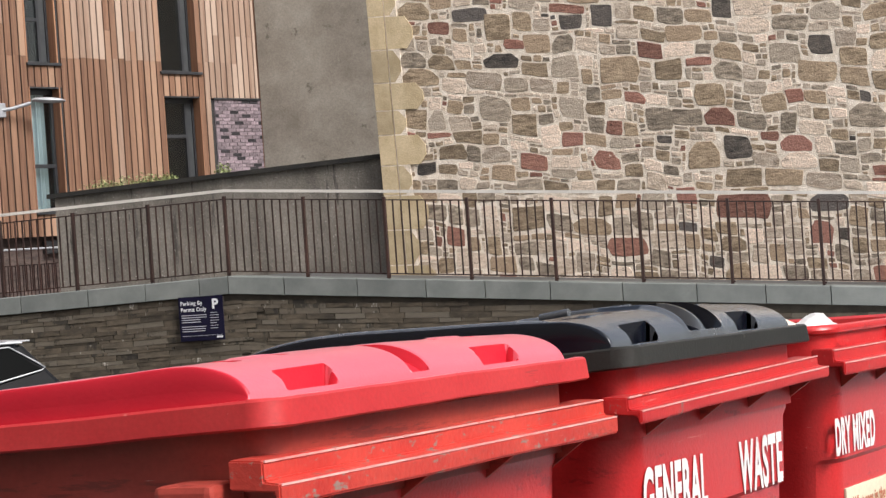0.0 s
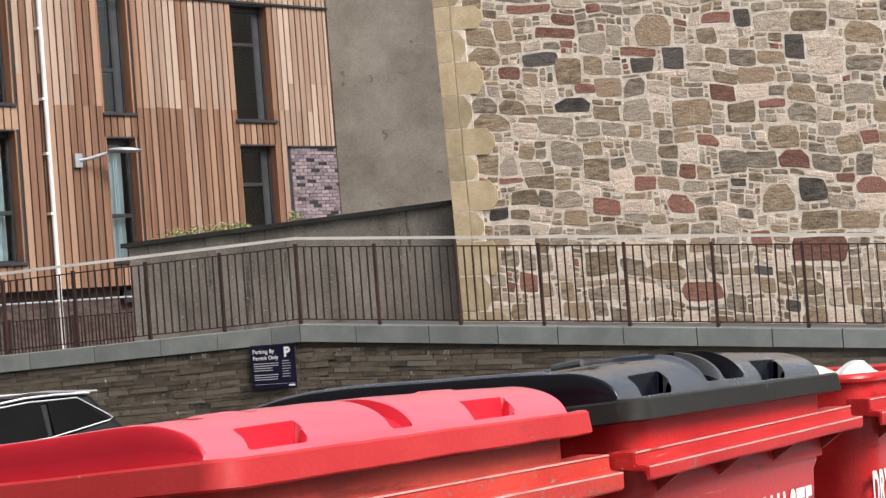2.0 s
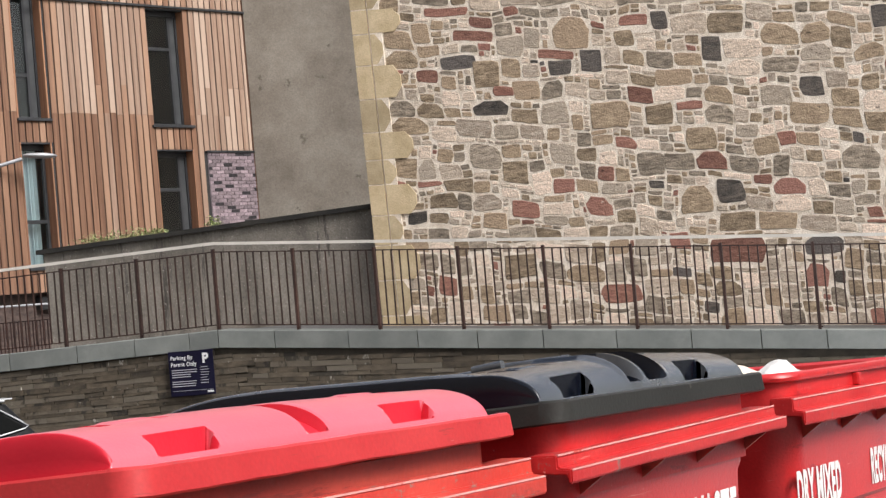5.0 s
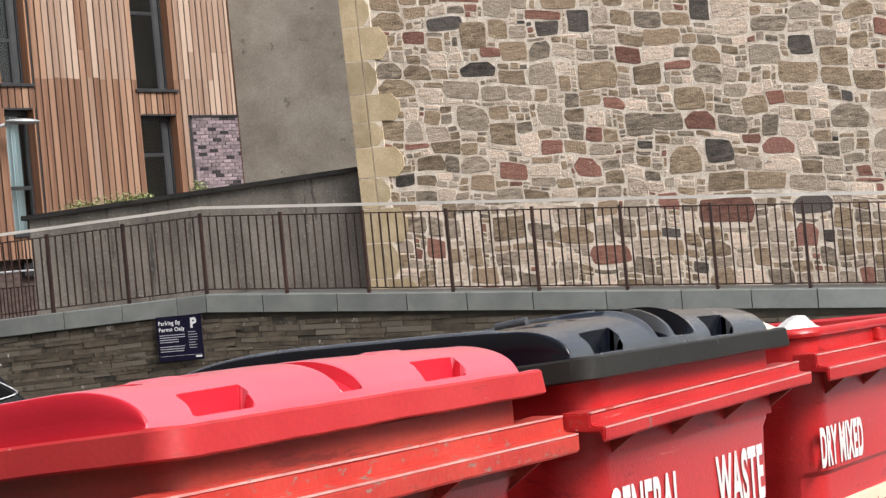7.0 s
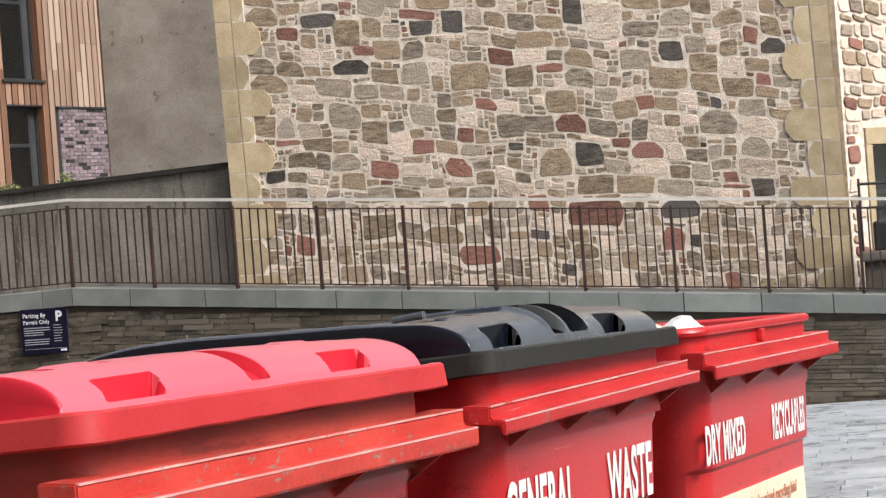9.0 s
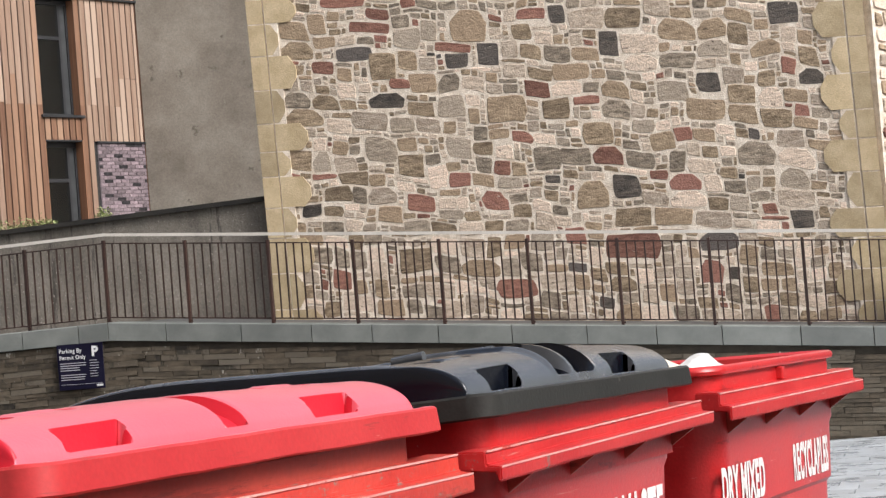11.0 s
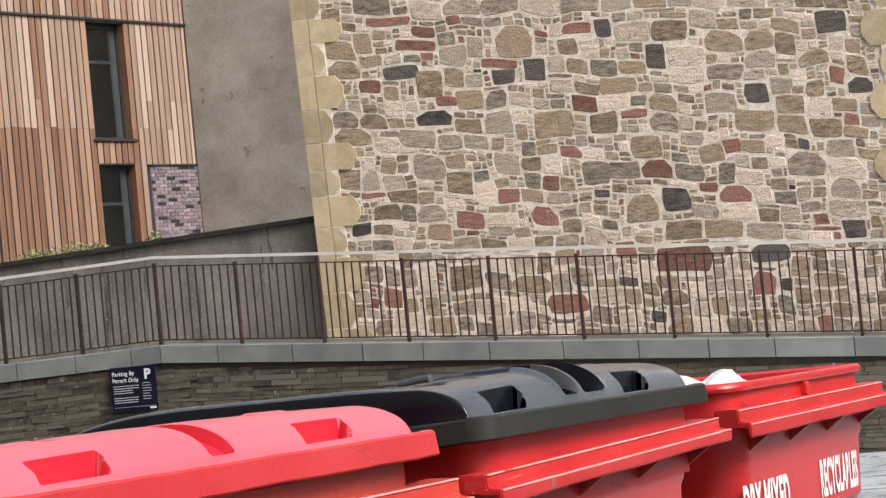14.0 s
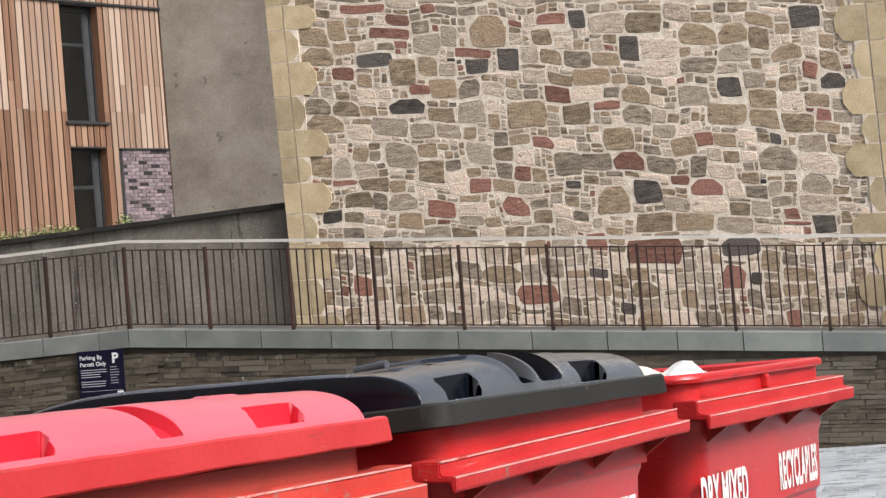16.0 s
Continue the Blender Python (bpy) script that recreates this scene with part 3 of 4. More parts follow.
def lay_slate():
    rng = random.Random(3)
    v2, f2, count = [], [], 0
    z = -1.0
    while z < 1.45:
        h = rng.uniform(0.035, 0.085)
        s = -16.0 + rng.uniform(0, 0.3)
        while s < 3.0:
            w = rng.uniform(0.16, 0.62)
            up = z + 0.027 * (s + 10.03) if s < -10.03 else z - 0.045 * (s + 10.03)
            if up + h < path_z(s) - 0.245 and up + h < path_z(s + w) - 0.245 and up > -0.85:
                y = 24.50 - rng.uniform(0.012, 0.024)
                t = 0.027 if s < -10.03 else -0.045
                g = 0.0022
                c = [(s + g, up + g), (s + w - g, up + g + t * w + rng.uniform(-0.006, 0.006)), (s + w - g - rng.uniform(0, 0.01), up + h - g + t * w), (s + g + rng.uniform(0, 0.01), up + h - g + rng.uniform(-0.006, 0.004))]
                v = [(a, y, b) for a, b in c] + [(a, 24.52, b) for a, b in c]
                f = [(0, 1, 2, 3), (4, 5, 1, 0), (5, 6, 2, 1), (6, 7, 3, 2), (7, 4, 0, 3)]
                if up > 0.15 and -13.5 < s < -8.2 and count < 260:
                    part("stone", mesh("stone", v, f, SLATE), None, low)
                    count += 1
                else:
                    f2 += [tuple(i + len(v2) for i in face) for face in f]
                    v2 += v
            s += w
        z += h
    tagged(part("walling", mesh("walling", v2, f2, SLATE_JOIN), None, low), "thin brown slate walling", kind="stuff")


def lay_coping():
    rng = random.Random(4)
    s = -16.6
    cop = tagged(new("coping"), "grey granite coping slabs on the low wall", "coping", kind="structure")
    cop.matrix_world = WALL
    while s < 3.4:
        w = rng.choice((0.78, 0.84, 0.92, 1.0))
        e = s + w
        if s < -10.03 < e:
            e = -10.03 if -10.03 - s > 0.3 else e
        a, b, g = path_z(s), path_z(e), 0.006
        v = [(x, y, z) for x, q in ((s + g, a), (e - g, b)) for y, z in ((24.44, q - 0.232), (24.44, q - 0.012), (24.452, q), (24.86, q), (24.86, q - 0.232))]
        f = [(0, 1, 2, 3, 4), (9, 8, 7, 6, 5)] + [(k, k + 5, (k + 1) % 5 + 5, (k + 1) % 5) for k in range(5)]
        me = mesh("slab", v, f, SLAB)
        part("slab", me, None, cop)
        s = e


def make_railing(name, d, s_from, s_to, bay, base, height, rail, label, n=9):
    fence = root(name, WALL, label, "railing", kind="structure")
    s = s_from
    posts = []
    while s < s_to:
        posts.append(s)
        s += bay
    for s in posts:
        z = base(s)
        part("post", box(s - 0.018, d - 0.05, z - 0.10, s + 0.018, d + 0.012, z + height - 0.085, 0.003), RUST, fence)
        for q in (0.02, 0.09):
            part("bolt", tube([(s + 0.03, d - 0.07, z + q - 0.06), (s + 0.03, d - 0.045, z + q - 0.06)], 0.012, 6), RUST, fence)
    for a, b in zip(posts, posts[1:]):
        za, zb = base(a), base(b)
        for q, t in ((height - 0.13, 0.016), (0.055, 0.016)):
            part("rail", sloped(a, za + q, b, zb + q, d - 0.018, d + 0.012, t), RUST, fence)
        for k in range(1, n + 1):
            s = a + (b - a) * k / (n + 1)
            z = base(s)
            part("baluster", bar_mesh(height), None, fence).location = (s, d, z)
        if rail:
            part("handrail", sloped(a, za + height - 0.03, b, zb + height - 0.03, d - 0.035, d + 0.025, 0.038), HANDRAIL, fence, "pale weathered flat handrail")
    return fence


def sloped(a, za, b, zb, d0, d1, t):
    bm = bmesh.new()
    v = [bm.verts.new(p) for p in ((a, d0, za), (a, d1, za), (a, d1, za + t), (a, d0, za + t), (b, d0, zb), (b, d1, zb), (b, d1, zb + t), (b, d0, zb + t))]
    for f in ((3, 2, 1, 0), (4, 5, 6, 7), (0, 1, 5, 4), (1, 2, 6, 5), (2, 3, 7, 6), (3, 0, 4, 7)):
        bm.faces.new([v[i] for i in f])
    return bm


BAR = {}


def bar_mesh(height):
    if height not in BAR:
        bm = box(-0.009, -0.012, 0.055, 0.009, 0.004, height - 0.12)
        me = bpy.data.meshes.new("baluster")
        bm.to_mesh(me)
        bm.free()
        me.materials.append(RUST)
        BAR[height] = me
    return BAR[height]


make_railing("railing", 24.52, -16.63, 3.6, 1.10, path_z, 1.135, True, "brown steel railing with pale handrail on the coping")
lay_coping()

# ---- roughcast parapet wall behind the ramp ----
par = tagged(new("wall_parapet"), "grey roughcast wall with a dark sloping cap", "wall", kind="structure")
par.matrix_world = WALL
PD = 26.82


def par_top(s):
    return 2.80 + (s + 13.66) * 0.0362


bm = bmesh.new()
a, b = -13.66, S0 + 0.02
v = [bm.verts.new(p) for p in ((a, PD, 0.8), (a, PD + 0.4, 0.8), (a, PD + 0.4, par_top(a) - 0.065), (a, PD, par_top(a) - 0.065),
                               (b, PD, 0.8), (b, PD + 0.4, 0.8), (b, PD + 0.4, par_top(b) - 0.065), (b, PD, par_top(b) - 0.065))]
for f in ((3, 2, 1, 0), (4, 5, 6, 7), (0, 1, 5, 4), (1, 2, 6, 5), (2, 3, 7, 6), (3, 0, 4, 7)):
    bm.faces.new([v[i] for i in f])
part("roughcast", bm, HARL, par)
part("cap", sloped(a - 0.10, par_top(a - 0.10) - 0.065, b, par_top(b) - 0.065, PD - 0.06, PD + 0.46, 0.065), DARK_CAP, par, "dark weathered cap stones")

# ---- grey rendered gable between the timber front and the stone building ----
bm = box(-15.16, 39.44, -0.2, -5.0, 39.9, 13.0)
me = bpy.data.meshes.new("wall_rendered")
bm.to_mesh(me)
bm.free()
me.materials.append(RENDER)
gable = tagged(new("wall_rendered", me), "tall blank wall of stained grey cement render", "wall", kind="structure")
gable.matrix_world = WALL

# ---- the timber-clad building ----
TD = 29.76
front = root("wall_timber", WING, "vertical larch-clad front with deep window recesses", "timber wall", kind="structure")
T_END = 30.03
OPEN = [(21.0, 21.92, 5.71, 8.6), (21.0, 21.92, 2.83, 5.27), (23.93, 24.68, 5.58, 8.6), (23.93, 24.68, 2.77, 5.16),
        (27.27, 28.34, 5.49, 7.88), (27.29, 28.32, 2.6, 5.03), (28.69, 30.05, 2.3, 5.0)]
BAND = 7.89


def backing():
    """The wall behind the boards, with its openings."""
    cuts = sorted({14.0, T_END} | {c for o in OPEN for c in o[:2] if c < T_END})
    bm = bmesh.new()
    for a, b in zip(cuts, cuts[1:]):
        holes = sorted((o[2], o[3]) for o in OPEN if o[0] <= a + 0.01 and o[1] >= b - 0.05)
        z = 2.36
        for h0, h1 in holes:
            if h0 > z:
                box(a, TD + 0.03, z, b, TD + 0.33, h0, bm=bm)
            z = max(z, h1)
        if z < 13:
            box(a, TD + 0.03, z, b, TD + 0.33, 13.0, bm=bm)
    return bm


# the near-black backing deepens the shade between the boards
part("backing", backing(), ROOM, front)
part("undercroft", box(14.0, TD + 0.25, -0.2, T_END, TD + 0.6, 2.37), UNDER, front, "dark brick wall beneath the cladding")


def lay_boards():
    rng = random.Random(21)
    pitch, s = 0.1615, 17.0
    shared = {}

    def board(s, z0, z1, w, pale=False):
        h = round(z1 - z0, 2)
        if h < 0.05:
            return
        key = (h, round(w, 3), pale)
        if key not in shared:
            bm = box(0, 0, 0, w, 0.028, h, 0.004)
            me = bpy.data.meshes.new("board")
            bm.to_mesh(me)
            bm.free()
            me.materials.append(TIMBER_PALE if pale else TIMBER)
            shared[key] = me
        part("board", shared[key], None, front).location = (s, TD - 0.002 + rng.uniform(-0.004, 0.004), z0)

    while s < T_END - 0.02:
        w = min(pitch, T_END - s) - 0.03
        mid = s + w / 2
        joint = rng.choice((5.73, 5.73, 6.31)) + rng.uniform(-0.02, 0.02)
        z = 2.34
        pieces = []
        for h0, h1 in sorted((o[2], o[3]) for o in OPEN if o[0] - 0.02 < mid < o[1] + 0.02):
            pieces.append((z, h0))
            z = max(z, h1)
        pieces.append((z, 12.5))
        for z0, z1 in pieces:
            for c in (joint, BAND, 10.5):
                if z0 < c - 0.2 and z1 > c + 0.2:
                    board(s, z0, c - 0.001, w, (z0 > joint - 0.3 and rng.random() < 0.55) or mid > 28.4 or rng.random() < 0.07)
                    z0 = c + (0.05 if c == BAND else 0.001)
            board(s, z0, z1, w, (z0 > joint - 0.3 and rng.random() < 0.55) or mid > 28.4 or rng.random() < 0.07)
        s += pitch
    part("flashing", box(20.0, TD - 0.05, BAND, T_END + 0.02, TD + 0.03, BAND + 0.045, 0.004), FRAME, front, "dark metal flashing")
    part("corner_board", box(T_END - 0.015, TD - 0.006, 2.4, T_END + 0.03, TD + 0.34, 13.0, 0.003), TIMBER, front)


def timber_window(s0, s1, z0, z1, curtain=0.0, transom=None, opening=0.0):
    """A dark-framed window set deep in the cladding, with timber reveals and a dark sill."""
    deep = 0.30
    win = root("window", WING, "tall dark-framed window set deep in larch cladding", "window", "windows of the timber front", "structure")
    part("reveal", box(s0 - 0.004, TD, z0, s0 + 0.03, TD + deep, z1), TIMBER_DARK, win, "larch reveal")
    part("reveal", box(s1 - 0.03, TD, z0, s1 + 0.004, TD + deep, z1), TIMBER_DARK, win, "larch reveal")
    part("head", box(s0, TD + 0.002, z1 - 0.03, s1, TD + deep, z1 + 0.004), FRAME, win)
    part("sill", box(s0 - 0.02, TD - 0.05, z0 - 0.02, s1 + 0.04, TD + deep, z0 + 0.035, 0.006), FRAME, win, "dark metal sill")
    y0, y1 = TD + 0.20, TD + 0.27
    a, b, c, d = s0 + 0.03, s1 - 0.03, z0 + 0.035, z1 - 0.03
    post = b - (0.26 if opening else 0.06)
    for p in ((a, c, a + 0.05, d), (post, c, post + 0.06, d), (a, c, b, c + 0.05), (a, d - 0.10, b, d)):
        part("window_frame", box(p[0], y0, p[1], p[2], y1, p[3], 0.005), FRAME, win)
    if opening:
        part("window_frame", box(b - 0.05, y0, c, b, y1, d, 0.005), FRAME, win)
        part("vent_panel", box(post + 0.06, y0 + 0.03, c, b - 0.05, y1 - 0.01, d, 0.002), PANEL, win, "grey ventilation panel")
    if transom:
        part("transom", box(a, y0 - 0.01, transom, post, y1, transom + 0.07, 0.005), FRAME, win)
    pane = part("pane", box(a + 0.05, y0 + 0.03, c + 0.05, post, y0 + 0.036, d - 0.1), GLASS, win)
    pane.visible_shadow = False
    if curtain:
        bm = bmesh.new()
        n = 40
        w = (post - a) * curtain
        rows = [[bm.verts.new((a + 0.04 + w * i / n, y1 + 0.10 + 0.025 * math.sin(i * 1.35) + 0.01 * math.sin(i * 3.1), z)) for i in range(n + 1)] for z in (c, d)]
        for i in range(n):
            bm.faces.new((rows[0][i], rows[0][i + 1], rows[1][i + 1], rows[1][i]))
        bmesh.ops.solidify(bm, geom=bm.faces[:], thickness=0.006)
        part("curtain", bm, CURTAIN, win, "pale blue gathered curtain", smooth=True)
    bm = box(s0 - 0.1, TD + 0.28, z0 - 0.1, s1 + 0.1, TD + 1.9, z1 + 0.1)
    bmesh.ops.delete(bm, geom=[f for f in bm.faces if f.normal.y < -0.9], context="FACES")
    part("room", bm, ROOM, win, "room lined near-black for its shade")
    return win


timber_window(21.0, 21.92, 5.71, 8.6)
timber_window(21.0, 21.92, 2.83, 5.27, 0.9, 3.74)
timber_window(23.93, 24.68, 5.58, 8.6, 0, 6.42, 0.2)
timber_window(23.93, 24.68, 2.77, 5.16, 0.85, 3.64)
timber_window(27.27, 28.34, 5.49, 7.88, 0, 7.05, 0.2)
timber_window(27.29, 28.32, 2.6, 5.03, 0, 4.2, 0.2)

# ---- brick panel ----
panel = tagged(new("wall_brick"), "panel of mauve and black engineering bricks", "brick wall", kind="structure")
panel.matrix_world = WING
part("mortar", box(28.70, TD + 0.012, 2.3, T_END - 0.005, TD + 0.2, 4.98), BRICK_JOINT, panel)
part("flashing", box(28.67, TD - 0.03, 4.97, T_END + 0.03, TD + 0.03, 5.01, 0.003), FRAME, panel, "dark metal flashing")


def lay_bricks():
    rng = random.Random(9)
    shared = {}
    z, row = 3.36, 0
    while z < 4.92:
        s = 28.71 - (0.11 if row % 2 else 0.0) - rng.uniform(0, 0.03)
        while s < T_END - 0.04:
            a, b = max(s, 28.71), min(s + 0.218, T_END - 0.01)
            w = round(b - a, 3)
            if w > 0.03:
                dark = rng.random() < (0.15 if z > 4.4 else 0.07)
                key = (w, dark)
                if key not in shared:
                    bm = box(0, 0, 0, w, 0.03, 0.062, 0.003)
                    me = bpy.data.meshes.new("brick")
                    bm.to_mesh(me)
                    bm.free()
                    me.materials.append(BRICK_BLACK if dark else BRICK)
                    shared[key] = me
                part("brick", shared[key], None, panel).location = (a, TD - 0.004 + rng.uniform(0, 0.005), z)
            s += 0.228
        z += 0.0735
        row += 1


# ---- downpipe and lamp on the timber front ----
pipe = root("downpipe", WING @ pose(22.55, TD - 0.09, 1.1), "white painted downpipe on the timber front", "pipe")
part("tube", tube([(0, 0, 0), (0, 0, 11.5)], 0.045, 14), WHITE_PIPE, pipe, smooth=True)
for z in (1.0, 2.6, 3.7, 4.7, 6.0, 7.4):
    part("bracket", box(-0.085, -0.03, z, 0.03, 0.09, z + 0.05, 0.006), WHITE_PIPE, pipe)

lamp = root("wall_lamp", WING @ pose(23.22, TD, 4.70), "grey bracket street lamp fixed to the timber front", "lamp")
part("base_plate", box(-0.08, -0.08, -0.13, 0.09, 0.0, 0.13, 0.012), LAMP_GREY, lamp)
part("arm", tube([(0, -0.04, 0.0), (0.16, -0.14, 0.02), (0.46, -0.34, 0.11)], 0.035, 10), LAMP_GREY, lamp, smooth=True)
bm = bmesh.new()
bmesh.ops.create_uvsphere(bm, u_segments=20, v_segments=10, radius=1)
bmesh.ops.transform(bm, matrix=pose(0.74, -0.52, 0.15, 0, 4, -34) @ Matrix.Diagonal((0.32, 0.13, 0.055, 1)), verts=bm.verts)
part("lamp_head", bm, LAMP_GREY, lamp, "flat oval lamp head", smooth=True)

# ---- undercroft beside the ramp: a second railing, pipes and boxes ----
make_railing("railing_rear", 29.6, -21.0, -13.9, 1.2, lambda s: 0.92, 1.0, False, "brown steel railing in front of the undercroft", 17)
beam = tagged(new("undercroft_pipe", None), "pale service pipe below the cladding", "pipe")
beam.matrix_world = WING
part("tube", tube([(16.0, TD - 0.2, 2.12), (25.6, TD - 0.2, 2.12)], 0.02, 10), LAMP_GREY, beam, smooth=True)
for s in (21.2, 24.5):
    vent = root("meter_box", WING @ pose(s, TD + 0.12, 2.02), "black box under the cladding", "box")
    part("case", box(-0.3, 0, 0, 0.3, 0.13, 0.24, 0.01), IRON, vent)
for s, h in ((20.6, 2.0), (24.9, 1.9), (25.2, 1.9)):
    post = root("pillar", WING @ pose(s, TD - 0.5, 1.0), "slim pale steel pillar of the undercroft", "pillar")
    part("shaft", tube([(0, 0, 0), (0, 0, h - 0.6)], 0.04, 10), LAMP_GREY, post, smooth=True)

# ---- weeds on the parapet ----


def make_weed(s, seed, size):
    rng = random.Random(seed)
    base = par_top(s)
    plant = root("weed", WALL @ pose(s, PD + 0.2, base), "pale green weeds growing along the dark cap", "plant", "weeds on the parapet")
    v, f = [], []
    for _ in range(230):
        x, y = rng.gauss(0, size * 0.5), rng.uniform(-0.18, 0.2)
        z = abs(rng.gauss(0, 0.05)) * (1.4 - min(abs(x) / size, 1)) + 0.01
        a, t = rng.uniform(0, math.tau), rng.uniform(-0.5, 0.9)
        r, w = rng.uniform(0.028, 0.055), rng.uniform(0.010, 0.019)
        d, e = Vector((math.cos(a) * math.cos(t), math.sin(a) * math.cos(t), math.sin(t))), Vector((-math.sin(a), math.cos(a), 0))
        p = Vector((x, y, z))
        k = len(v)
        v += [p, p + d * r * 0.5 + e * w, p + d * r, p + d * r * 0.5 - e * w]
        f.append((k, k + 1, k + 2, k + 3))
    part("leaves", mesh("leaves", v, f, LEAF), None, plant)
    for k in range(4):
        x = rng.uniform(-size, size) * 0.5
        part("stem", tube([(x, 0, 0), (x + 0.01, 0, 0.08)], 0.004, 5), LEAF, plant)


for k, (s, size) in enumerate(((-12.95, 0.26), (-12.6, 0.30), (-12.25, 0.22), (-11.95, 0.14), (-11.05, 0.08))):
    make_weed(s, k, size)

# ---- parking sign ----
sign = root("parking_sign", WALL @ pose(-10.748, 24.42, 0.606), "navy parking permit sign with white letters on the low wall", "sign")
part("plate", box(0, 0, 0, 0.628, 0.018, 0.585, 0.003), NAVY, sign)
for text, x, z, h in (("Parking By", 0.03, 0.475, 0.053), ("Permit Only", 0.03, 0.39, 0.053), ("P", 0.475, 0.42, 0.125)):
    me = lettering(text, h, 0.90 if len(text) > 1 else 1.0, 0.0016 if len(text) > 1 else 0.007)
    me.materials.append(WHITE)
    part("lettering", me, None, sign, "white letters").location = (x, -0.003, z)
rng = random.Random(2)
for k in range(7):
    part("text_line", box(0.035, -0.003, 0.335 - k * 0.03 - (0.03 if k > 3 else 0), 0.035 + rng.uniform(0.26, 0.36), 0, 0.345 - k * 0.03 - (0.03 if k > 3 else 0)), GREY_PRINT, sign)
for k in range(7):
    part("text_line", box(0.44, -0.003, 0.36 - k * 0.034, 0.44 + rng.uniform(0.08, 0.15), 0, 0.368 - k * 0.034), GREY_PRINT, sign)
part("text_line", box(0.52, -0.003, 0.03, 0.605, 0, 0.055), WHITE, sign)
part("text_line", box(0.03, -0.003, 0.066, 0.60, 0, 0.070), GREY_PRINT, sign)

# ---- plinth with a black rail beyond the corner ----
plinth = root("stair_plinth", WALL @ pose(-0.10, 25.95, 0.5), "dark stone plinth with a slab top and iron rail", "stone plinth")
part("base", box(0.0, 0.0, -0.2, 2.2, 0.5, 0.50, 0.03), DARK_STONE, plinth)
part("slab", box(-0.05, -0.06, 0.50, 2.3, 0.55, 0.63, 0.03), DARK_STONE, plinth)
part("trough", box(0.14, 0.05, 0.63, 2.2, 0.45, 1.0, 0.03), IRON, plinth, "black trough")
part("rail", tube([(-0.02, 0.1, 1.48), (2.2, 0.1, 1.42)], 0.018, 8), IRON, plinth)
part("rail", tube([(-0.02, 0.1, 1.18), (2.2, 0.1, 1.14)], 0.014, 8), IRON, plinth)
for x in (0.0, 0.36, 0.72, 1.08):
    part("post", tube([(x, 0.1, 0.6), (x, 0.1, 1.55)], 0.016, 8), IRON, plinth)

# ---- wheeled refuse containers ----
BIN_TURN = 61.7
BIN_O = Vector((-0.288, 3.037, 0.0))
BU = Vector((0.474, 0.880, 0.0))
BB = Vector((-0.880, 0.474, 0.0))
LID_W0, LID_W1, LID_D = 0.030, 1.235, 1.18


def bin_pose(x, y, turn=0.0):
    p = BIN_O + BU * x + BB * y
    fall = Matrix.Rotation(math.atan(-0.03), 4, "X")
    return Matrix.Translation((p.x, p.y, yard_z(p.y))) @ fall @ pose(0, 0, 0, 0, 0, BIN_TURN + turn)


def smooth01(t):
    t = min(max(t, 0.0), 1.0)
    return t * t * (3 - 2 * t)


POCKETS = {True: (0.205, 0.880), False: (0.210, 0.907)}      # black lid, red lid
MARKS = {True: (0.13, 0.28, 0.80, 0.96), False: (0.14, 0.285, 0.83, 0.985)}


